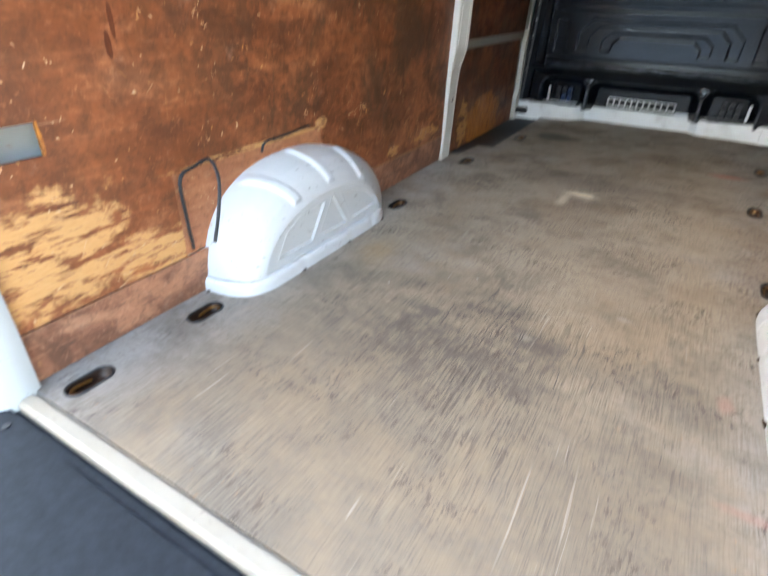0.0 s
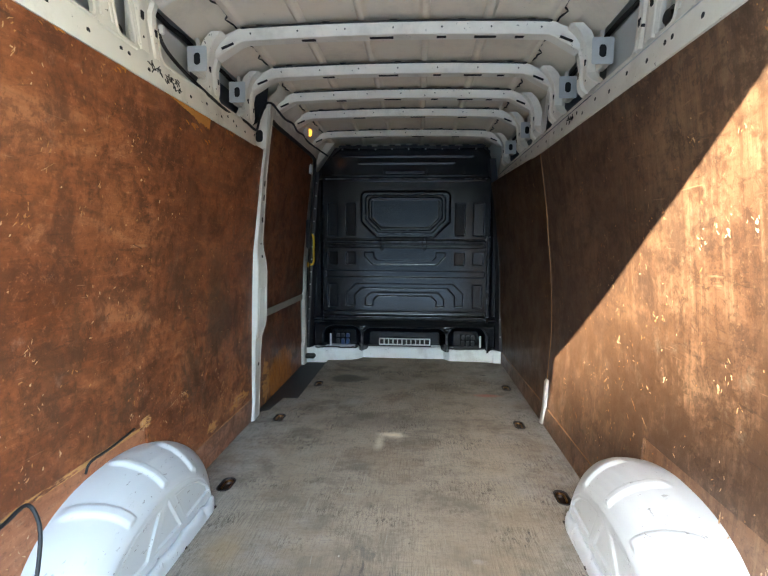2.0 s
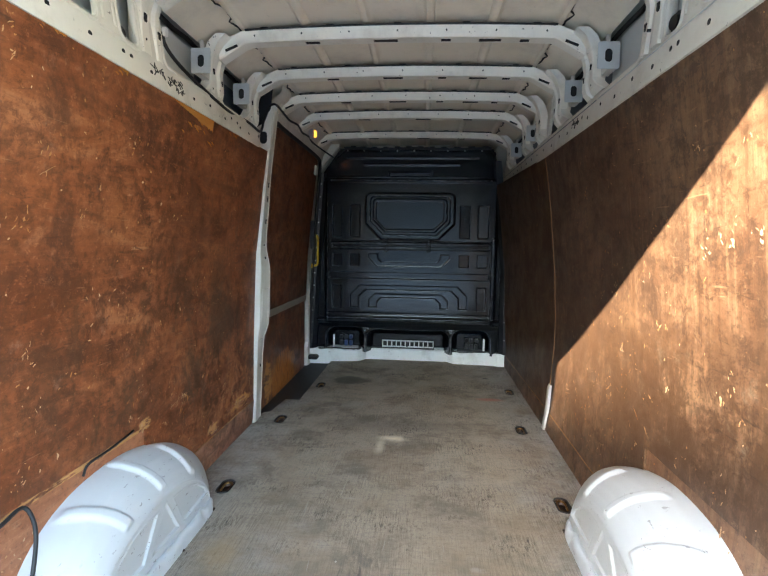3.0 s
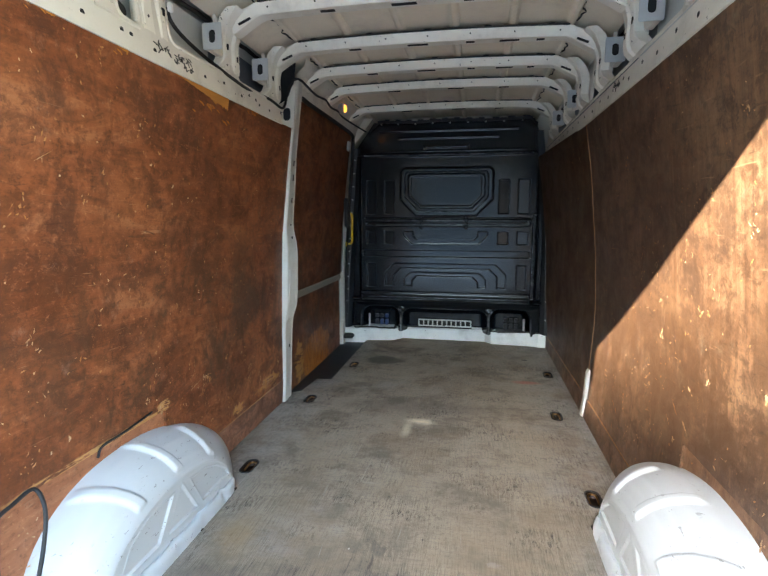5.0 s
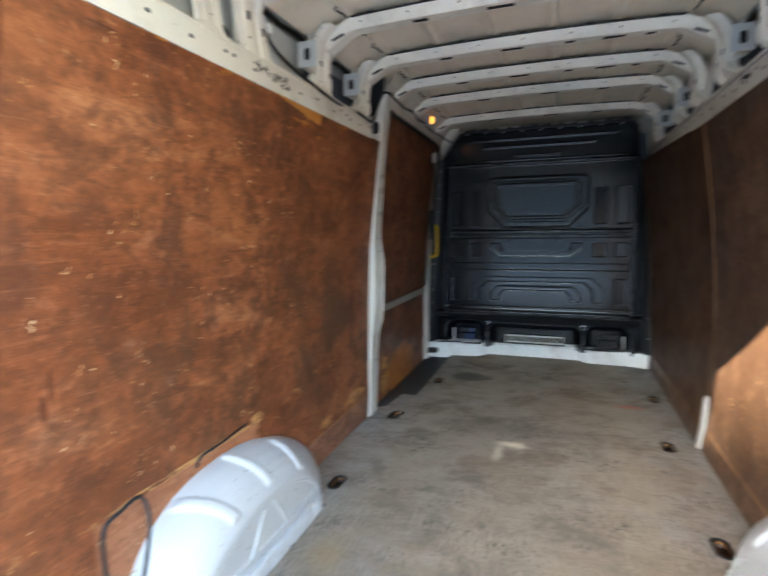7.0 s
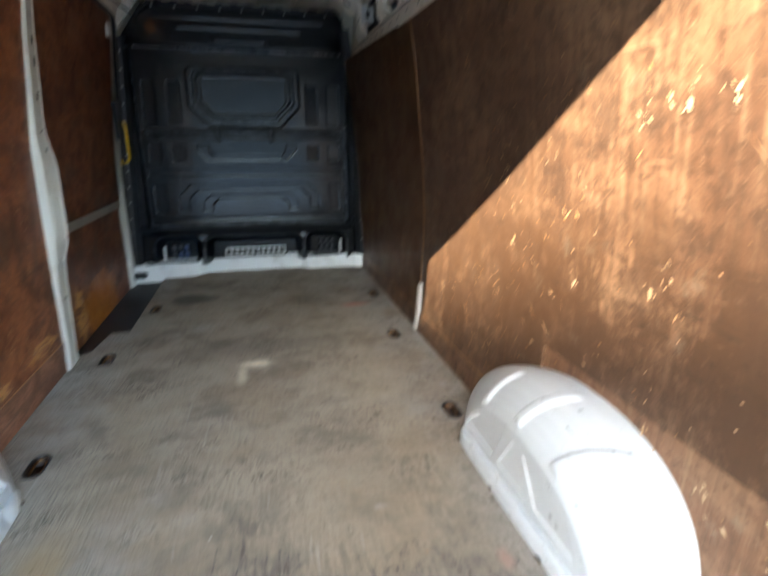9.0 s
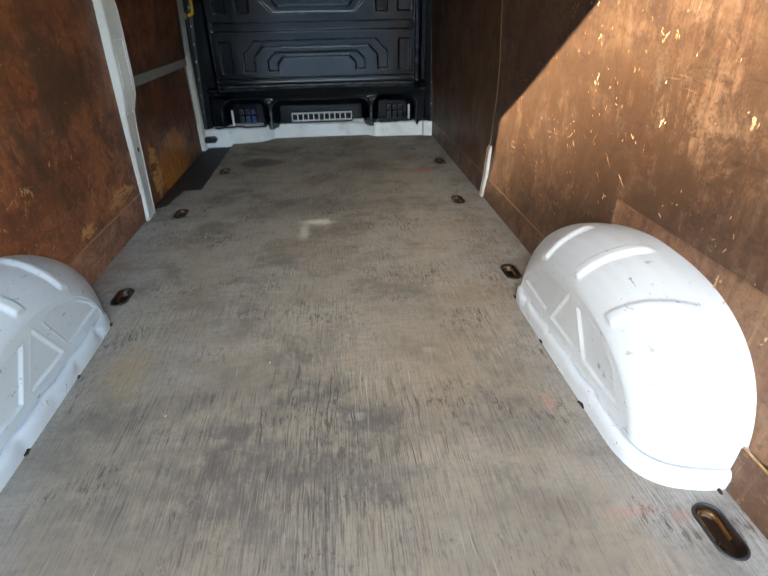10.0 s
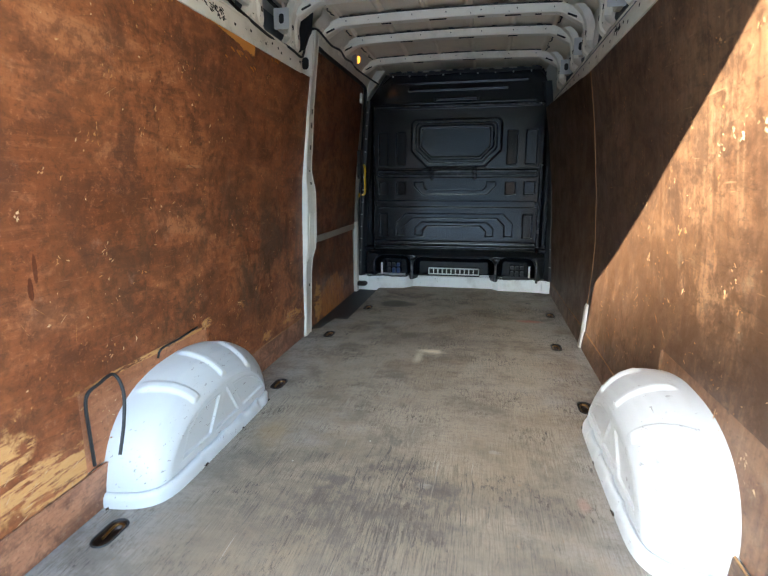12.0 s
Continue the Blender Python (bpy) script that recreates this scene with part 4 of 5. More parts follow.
def bulkhead():
    ob = empty_thing("bulkhead", "glossy black painted steel bulkhead with pressed panels", "bulkhead", kind="structure", at=(0, 4, 0))
    zs = np.arange(0.36, 1.905, 0.0045)
    us = np.linspace(-1, 1, 371)
    U, Z = np.meshgrid(us, zs)
    half_l = np.interp(Z, [0.2, 0.8, 1.7, 1.9], [0.875, 0.84, 0.775, 0.63])
    half_r = np.interp(Z, [0.2, 0.8, 1.3, 1.8, 1.9], [0.86, 0.85, 0.80, 0.735, 0.70])
    X = np.where(U < 0, U * half_l, U * half_r)
    D = waves(X, Z, 0.0009, 4)  # proud of the sheet, towards the load space
    # blanked window: raised frame, sunk border, flat centre
    D += 0.016 * rect_field(X, Z, -0.392, 1.122, 0.384, 1.520, 0.016, 0.135, 0.045)
    D -= 0.024 * rect_field(X, Z, -0.352, 1.160, 0.344, 1.490, 0.008, 0.115, 0.04)
    D += 0.012 * rect_field(X, Z, -0.326, 1.184, 0.318, 1.470, 0.008, 0.105, 0.035)
    D -= 0.005 * rect_field(X, Z, -0.300, 1.206, 0.290, 1.452, 0.006, 0.085, 0.03)
    for x0, x1, tip in ((-0.685, -0.607, 0.002), (-0.528, -0.446, 0.003), (0.434, 0.518, -0.005), (0.590, 0.680, 0.003)):
        lean = tip * (X - (x0 + x1) / 2) / (x1 - x0)
        D += (lean - 0.010) * rect_field(X, Z, x0, 1.138, x1, 1.418, 0.006)
        D += (lean - 0.008) * rect_field(X, Z, x0, 0.882, x1, 0.988, 0.006)
    # double bar across, with short joggles over it
    D += 0.014 * rect_field(X, Z, -0.705, 1.032, 0.70, 1.090, 0.009, 0, 0.025)
    D -= 0.013 * rect_field(X, Z, -0.680, 1.054, 0.675, 1.069, 0.008)
    D -= 0.006 * rect_field(X, Z, -0.705, 1.096, 0.70, 1.106, 0.006)
    for x in (-0.205, 0.168):
        D += 0.006 * rect_field(X, Z, x - 0.012, 1.012, x + 0.012, 1.112, 0.008)
    # channel in the shape of a tray
    tray = rect_field(X, Z, -0.364, 0.880, 0.350, 0.990, 0.006, 0.075)
    D -= 0.011 * tray * (1 - rect_field(X, Z, -0.282, 0.916, 0.272, 1.02, 0.006, 0.035))
    D -= 0.010 * rect_field(X, Z, -0.716, 0.770, 0.698, 0.822, 0.007)
    # two bridge-shaped channels, one in the other
    for outer, inner in (((0.516, 0.712, 0.085), (0.444, 0.672, 0.065)), ((0.350, 0.634, 0.055), (0.282, 0.603, 0.045))):
        band = arch_field(X, Z, outer[0], 0.512, outer[1], outer[2]) * (1 - arch_field(X, Z, inner[0], 0.40, inner[1], inner[2]))
        D -= 0.010 * band * soft_step(0.512 - Z, 0.006)
    for x0, x1 in ((-0.686, -0.606), (0.594, 0.674)):
        D -= 0.009 * rect_field(X, Z, x0, 0.503, x1, 0.707, 0.006)
    # rounded ledge at the foot
    D -= 0.008 * rect_field(X, Z, -0.725, 0.448, 0.705, 0.462, 0.008)
    D += 0.022 * rect_field(X, Z, -0.74, 0.385, 0.72, 0.425, 0.03)
    D -= 0.004 * rect_field(X, Z, -0.70, 0.400, 0.68, 0.408, 0.006)
    # set-back top with creases
    for z, half in ((1.77, 0.42), (1.66, 0.66), (1.83, 0.58)):
        D += 0.006 * rect_field(X, Z, -half, z - 0.007, half, z + 0.007, 0.010)
    D += 0.008 * rect_field(X, Z, -0.178, 1.686, 0.16, 1.702, 0.008)
    for x in (-0.2, 0.18):
        D += 0.006 * rect_field(X, Z, x - 0.010, 1.672, x + 0.010, 1.716, 0.006)
    D += 0.012 * rect_field(X, Z, -0.71, 1.618, 0.70, 1.640, 0.012)
    D -= 0.03 * np.clip((Z - 1.632) / 0.02, 0, 1)
    D -= 0.05 * np.clip((np.abs(X) - 0.735) / 0.03, 0, 1) * (Z < 1.62)
    D += 0.018 * rect_field(X, Z, 0.715, 0.42, 0.80, 1.135, 0.010)
    sheet_mesh("pressed_sheet", X, FRONT - 0.85 * D + 0.012 * np.clip((0.42 - Z) / 0.06, 0, 1), Z, bulkhead_mat, ob)
    # recessed foot with three alcoves
    zs = np.arange(0.085, 0.40, 0.006)
    X, Z = np.meshgrid(np.linspace(-0.885, 0.875, 240), zs)
    D = waves(X, Z, 0.0015, 9)
    D -= 0.125 * rect_field(X, Z, -0.36, 0.03, 0.35, 0.275, 0.075, 0, 0.06)
    for x0, x1 in ((-0.715, -0.435), (0.425, 0.70)):
        D -= 0.125 * rect_field(X, Z, x0 - 0.01, 0.03, x1 + 0.01, 0.29, 0.07, 0, 0.07)
    D += 0.012 * rect_field(X, Z, -0.43, 0.08, -0.375, 0.30, 0.03)
    D += 0.012 * rect_field(X, Z, 0.365, 0.08, 0.415, 0.30, 0.03)
    D += 0.045 * np.clip((Z - 0.31) / 0.07, 0, 1) ** 2
    sheet_mesh("recessed_foot", X, 4.045 - D, Z, bulkhead_mat, ob, smooth=60)
    # edge flanges with bolts
    rows = []
    for k in range(30):
        z = 0.12 + 1.57 * k / 29
        x = float(np.interp(z, [0.2, 0.8, 1.7], [-0.885, -0.85, -0.785]))
        rows.append([(x + 0.05, FRONT + 0.05, z), (x + 0.02, FRONT - 0.005, z), (x - 0.012, FRONT - 0.012, z), (x - 0.03, FRONT + 0.03, z)])
    part("edge_flange", grid(rows), black_plastic, ob, "dark blue-black edge flange", smooth=20)
    rows = []
    for k in range(30):
        z = 0.12 + 1.68 * k / 29
        x = float(np.interp(z, [0.2, 0.8, 1.3, 1.8], [0.86, 0.845, 0.80, 0.735]))
        rows.append([(x - 0.05, FRONT + 0.05, z), (x - 0.02, FRONT - 0.008, z), (x + 0.03, FRONT - 0.012, z)])
    part("edge_flange", grid(rows), black_plastic, ob, "dark blue-black edge flange", smooth=20)
    for k in range(13):
        z = 0.25 + 0.112 * k
        x = float(np.interp(z, [0.2, 0.8, 1.7], [-0.88, -0.845, -0.78]))
        part("bolt", tube([(x, FRONT - 0.006, z), (x, FRONT - 0.016, z)], 0.006, 6), chrome, ob)
    for k in range(9):
        z = 0.25 + 0.16 * k
        x = float(np.interp(z, [0.2, 0.8, 1.3, 1.8], [0.858, 0.843, 0.798, 0.733]))
        part("bolt", tube([(x - 0.01, FRONT - 0.006, z), (x - 0.01, FRONT - 0.016, z)], 0.006, 6), chrome, ob)
    for k in range(9):
        x = -0.56 + 0.145 * k
        part("bolt", tube([(x, FRONT + 0.012, 1.885), (x, FRONT - 0.002, 1.885)], 0.007, 6), chrome, ob)
    top = [(-0.66, 1.85), (-0.58, 1.915), (-0.3, 1.905), (0.0, 1.915), (0.3, 1.905), (0.66, 1.915), (0.72, 1.85)]
    bm = bmesh.new()
    for (xa, za), (xb, zb) in zip(top, top[1:]):
        n = 6
        for k in range(n):
            f, g = k / n, (k + 1) / n
            w = 0.008 * (k % 2)
            add_box(bm, (xa + (xb - xa) * f, FRONT - 0.002, za + (zb - za) * f - 0.02), (xa + (xb - xa) * g, FRONT + 0.014, za + (zb - za) * f + w + 0.004), 0.003, 1)
    part("top_seal", bm, black_rubber, ob, "ragged black foam seal")
    return ob


bulkhead()

# white steel step at the foot of the bulkhead, its plan stepping forward at the sides
step_line = [(-0.905, 3.955), (-0.80, 3.965), (-0.70, 4.0), (-0.48, 4.03), (-0.44, 4.06), (-0.39, 4.135), (0.36, 4.135), (0.41, 4.07), (0.75, 4.045), (0.79, 4.035), (0.80, 4.02), (0.865, 4.015)]
rows = []
for k, (x, y) in enumerate(step_line):
    top = 0.105 + (0.012 if abs(x) > 0.6 else 0.0) + 0.003 * math.sin(k * 2.1)
    rows.append([(x, y - 0.004, -0.02), (x, y, 0.02), (x, y + 0.002, top - 0.012), (x, y + 0.012, top), (x, y + 0.12, top + 0.004)])
tagged(part("bulkhead_step", grid(rows), sill_paint, smooth=30), "white painted steel step below the black bulkhead", "step", kind="structure")

seal = []
for k, (x, y, _) in enumerate(smooth_line([(x, y, 0) for x, y in step_line], 10)):
    if 8 < k < 106:
        seal.append((x, y + 0.012, 0.112 + (0.010 if abs(x) > 0.6 else 0.0) + 0.006 * noise.noise((x * 14, 2.0, 0.0)) + 0.005 * noise.noise((x * 45, 7.0, 0.0))))
tagged(part("step_seal", tube(seal, 0.008, 6), black_rubber), "ragged black sealant along the top of the white step", "sealant", kind="structure")

vent = empty_thing("air_vent", "white plastic air vent with upright slats at the bulkhead's foot", "air vent", at=(0, 4.13, 0.15))
part("frame", plate(rounded(-0.243, 0.122, 0.236, 0.186, 0.006), [rounded(-0.234, 0.131, 0.227, 0.177, 0.004)], lambda u, v, w: (u, 4.135 + w, v), 0.014), white_plastic, vent, smooth=0)
for k in range(10):
    x = -0.1945 + 0.0419 * k
    part("slat", box((x - 0.0048, 4.137, 0.130), (x + 0.0048, 4.148, 0.178), 0.0012, 1), white_plastic, vent)
part("backing", box((-0.24, 4.15, 0.12), (0.234, 4.156, 0.188), 0.001), dark_hole, vent, "dark opening behind the slats")
part("tab", box((-0.018, 4.128, 0.128), (0.0, 4.136, 0.178), 0.002), black_plastic, vent)
part("lip", box((0.24, 4.12, 0.112), (0.33, 4.15, 0.128), 0.004), zinc, vent, "bent bright metal lip")

for x, mirror in ((-0.58, 1), (0.58, -1)):
    pocket = empty_thing("connector_pocket", "wiring connectors in a recess with a bare metal plate", "connectors", "wiring pockets", at=(x, 4.12, 0.15))
    part("base_plate", box((x - 0.13, 4.06, 0.102), (x + 0.12, 4.16, 0.122), 0.008), zinc if mirror > 0 else black_plastic, pocket, "bright sloping metal plate" if mirror > 0 else "")
    part("upright_tab", box((x - mirror * 0.105 - 0.008, 4.06, 0.12), (x - mirror * 0.105 + 0.008, 4.075, 0.235), 0.003), white_plastic, pocket, "white upright tab")
    for k in range(3):
        part("connector", box((x - 0.06 + 0.045 * k, 4.11, 0.125), (x - 0.03 + 0.045 * k, 4.15, 0.175), 0.004), blue_plastic if mirror > 0 and k else black_plastic, pocket, "blue connector" if mirror > 0 and k else "")
        part("connector", box((x - 0.06 + 0.045 * k, 4.11, 0.19), (x - 0.03 + 0.045 * k, 4.15, 0.225), 0.004), blue_plastic if mirror > 0 and k == 2 else black_plastic, pocket)

# ---------------------------------------------------------------- roof, beams and upper sides
BOWS = (1.75, 2.215, 2.636, 3.05, 3.66, 1.25)


def roof_z(x, y):
    base = 2.004 - 0.02 * (x / 0.7) ** 2 - 0.022 * max(0.0, (y - 2.0) / 2.0)
    edge = max(0.0, abs(x) - 0.66)
    return base - 1.5 * edge ** 1.5


rows = []
xs = [-0.735 + 1.47 * k / 184 for k in range(185)]
ys = [0.0 + 4.2 * k / 60 for k in range(61)]
for y in ys:
    row = []
    for x in xs:
        z = roof_z(x, y)
        near = min(abs(x - (-0.65 + 0.26 * k)) for k in range(6))
        z -= 0.016 * max(0.0, 1 - (near / 0.02) ** 4) if abs(x) < 0.7 else 0
        row.append((x, y, z))
    rows.append(row)
tagged(part("ceiling", grid(rows), roof_paint, smooth=40), "bare cream-painted steel roof skin with pressed ribs", "ceiling", kind="structure")


def bow_z(x):
    return 1.928 - 0.012 * (x / 0.62) ** 2 - 0.55 * max(0.0, abs(x) - 0.64)


def roof_bow(y, slots):
    ob = empty_thing("roof_beam", "white-painted pressed steel roof beam with slots", "roof beam", "beams across the roof", at=(0, y, 1.95))
    xs = [-0.755 + 1.51 * k / 60 for k in range(61)]
    rows = []
    for x in xs:
        z, e = bow_z(x), max(0.0, (abs(x) - 0.62) / 0.135)
        tall = 0.045 + 0.02 * e
        rows.append([(x, y - 0.028, z + tall), (x, y - 0.022, z + tall - 0.006), (x, y - 0.018, z + 0.006), (x, y - 0.012, z), (x, y + 0.05, z + 0.002), (x, y + 0.056, z + 0.01), (x, y + 0.06, z + tall)])
    part("beam", grid(rows), bow_paint, ob, smooth=40)
    for k in range(9):
        x = -0.56 + 0.14 * k
        add = bow_z(x) + 0.047
        if k % 2 == 0:
            part("foam_pad", box((x - 0.02, y - 0.026, add - 0.004), (x + 0.02, y + 0.05, add + 0.01), 0.005), black_rubber, ob, "dark foam pad under the skin")
    # Thin dark bar between beam and roof skin.
    part("sealant", tube([(x, y - 0.024, bow_z(x) + 0.047) for x in (-0.64 + 1.28 * k / 24 for k in range(25))], 0.005, 6), black_rubber, ob, "dark line along the beam's top")
    for x, w in slots:
        part("slot", box((x - w, y + 0.008, bow_z(x) - 0.0012), (x + w, y + 0.03, bow_z(x) + 0.004), 0.001, 1), dark_hole, ob, "dark slot")
    for k in range(7):
        x = -0.6 + 0.2 * k
        part("rivet_hole", tube([(x, y - 0.0185, bow_z(x) + 0.024), (x, y - 0.0235, bow_z(x) + 0.025)], 0.0035, 6), dark_hole, ob)
    for side in (-1, 1):
        # gusset and foot down to the rail
        if side < 0 and y > 2.5:
            z0, name = 1.86, "gusset"
        else:
            z0, name = 1.69, "foot"
        out = [(0.700, 1.93), (0.715, 1.918), (0.735, 1.90), (0.752, 1.875), (0.765, 1.85), (0.772, 1.825), (0.775, 1.80), (0.773, 1.775), (0.772, 1.75), (0.774, 1.73), (0.78, 1.71), (0.79, 1.70), (0.80, z0)]
        if y < 1.5:
            shift = 0.0 if side < 0 else 0.024
            out = [(0.700, 1.93), (0.722 + shift / 2, 1.915), (0.748 + shift, 1.89), (0.77 + shift, 1.86), (0.781 + shift, 1.83), (0.782 + shift, 1.79), (0.778 + shift, 1.74), (0.771 + shift, 1.68)]
        out = [p for p in out if p[1] >= z0 - 0.02]
        back = curve_of((1.69, 0.112), (1.70, 0.105), (1.72, 0.078), (1.75, 0.056), (1.80, 0.050), (1.86, 0.056), (1.90, 0.075), (1.93, 0.08))
        fore = curve_of((1.69, 0.085), (1.72, 0.078), (1.75, 0.07), (1.86, 0.07), (1.93, 0.08))
        widest = 0.058 if y < 1.5 else 0.2
        rows = []
        for x, z in out:
            a, b, dip = min(back(z), widest), min(fore(z), widest), 0.012
            rows.append([(side * (x + 0.045), y - a, z), (side * (x + 0.003), y - a, z), (side * x, y - a + 0.004, z), (side * x, y - 0.012, z), (side * (x + dip), y - 0.004, z), (side * (x + dip), y + 0.022, z), (side * x, y + 0.03, z), (side * x, y + b - 0.004, z), (side * (x + 0.003), y + b, z), (side * (x + 0.045), y + b, z)])
        part(name, grid(rows), bow_paint, ob, smooth=24)
        a, b = (side * 0.672, y - 0.026, 1.901), (side * 0.722, y - 0.030, 1.879)
        part("gusset_slot", tube([a, b], 0.005, 6), dark_hole, ob, "dark slot under the beam's end")
        if name == "foot":
            for z, at in ((1.795, -0.03), (1.768, 0.05)):
                x = 0.775 if y > 1.5 else 0.781 + shift
                part("foot_hole", box((side * x - 0.0035, y + at - 0.009, z - 0.014), (side * x + 0.0035, y + at + 0.009, z + 0.014), 0.003), dark_hole, ob, "dark square hole")
            for z in (1.725, 1.88):
                part("rivet_hole", tube([(side * 0.766 if z > 1.8 else side * 0.775, y - 0.035, z), (side * 0.785, y - 0.035, z)], 0.0045, 6), dark_hole, ob)
    return ob


for n, y in enumerate(BOWS):
    roof_bow(y, ((-0.36, 0.03), (-0.05, 0.05), (0.2, 0.02), (0.38, 0.045), (0.52, 0.018)) if n < 3 or n == 5 else ((-0.3, 0.04), (0.1, 0.05), (0.4, 0.03)))


def mounting_bracket(side, y, z=1.797):
    x = -0.776 if side < 0 else 0.80
    ob = empty_thing("mounting_bracket", "pale grey steel bracket plate with an upright slot", "bracket", "brackets along the roof edge", at=(x, y, z))
    part("face", plate(rounded(x - 0.040, z - 0.049, x + 0.040, z + 0.049, 0.006, 2), [rounded(x - 0.0135, z - 0.024, x + 0.0135, z + 0.024, 0.013, 5)], lambda u, v, w: (u, y + w, v), 0.003), zinc, ob, smooth=0)
    part("arm", box((x + side * 0.022 - 0.016, y + 0.0075, z - 0.046), (x + side * 0.022 + 0.016, y + 0.1, z + 0.046), 0.004), body_paint, ob)
    part("slot_shadow", box((x - 0.02, y + 0.0045, z - 0.032), (x + 0.02, y + 0.0070, z + 0.032), 0.001), dark_hole, ob, "dark slot")


for y in (1.60, 2.035):
    mounting_bracket(-1, y)
for y in (1.60, 2.035, 2.90, 3.46):
    mounting_bracket(1, y)


def rail_x(side, z):
    """Distance of the leaning steel rail from the van's middle."""
    return 0.763 + 0.145 * (z - 1.586) if side < 0 else 0.799 + 0.0725 * (z - 1.586)


def upper_side(side, name, y1, openings, dots):
    """Steel rail above the lining, with openings to the outer skin."""
    outer = [(0.1, 1.586), (y1, 1.586), (y1, 1.93), (0.1, 1.93)]
    holes = [rounded(a, c, b, d, min(0.02, (b - a) * 0.45), 3) for a, b, c, d in openings]

    def place(u, v, w):
        return (side * (rail_x(side, v) + w), u, v)

    ob = tagged(part(name, plate(outer, holes, place, 0.012), body_paint, smooth=25), "white-painted steel rail and posts above the plywood lining", "body side", kind="structure")
    # Dark discs just proud of the rail stand for shaded holes.
    for u, v in dots:
        part("hole", tube([place(u, v, -0.0005), place(u, v, 0.006)], 0.0082, 8), dark_hole, ob, "dark disc for the shade of a round hole")
    for a, b, c, d in openings:
        if b - a > 0.06:
            ring = rounded(a - 0.007, c - 0.007, b + 0.007, d + 0.007, min(0.026, (b - a) * 0.45), 4)
            part("opening_lip", tube([place(u, v, 0.002) for u, v in ring + ring[:1]], 0.0065, 8), body_paint, ob)
    return ob


dots = [(0.34 + 0.148 * k, 1.632 + 0.008 * math.sin(k * 3.0)) for k in range(15)]
dots += [(0.66, 1.634), (1.12, 1.637), (1.9, 1.645), (2.0, 1.625)]
dots = sorted(dots)
dots = [d for n, d in enumerate(dots) if n == 0 or d[0] - dots[n - 1][0] > 0.02]
LEFT_OPEN = ((0.30, 0.975, 1.685, 1.91), (1.085, 1.168, 1.685, 1.885), (1.335, 1.69, 1.69, 1.915), (1.815, 2.155, 1.69, 1.915))
RIGHT_OPEN = LEFT_OPEN + ((2.30, 2.50, 1.69, 1.915), (2.66, 2.70, 1.69, 1.76), (2.76, 2.985, 1.69, 1.915), (3.13, 3.59, 1.69, 1.9))
upper_side(-1, "body_side_left", 2.265, LEFT_OPEN, dots)
upper_side(1, "body_side_right", 4.03, RIGHT_OPEN, dots + [(2.6 + 0.16 * k, 1.635) for k in range(8)])
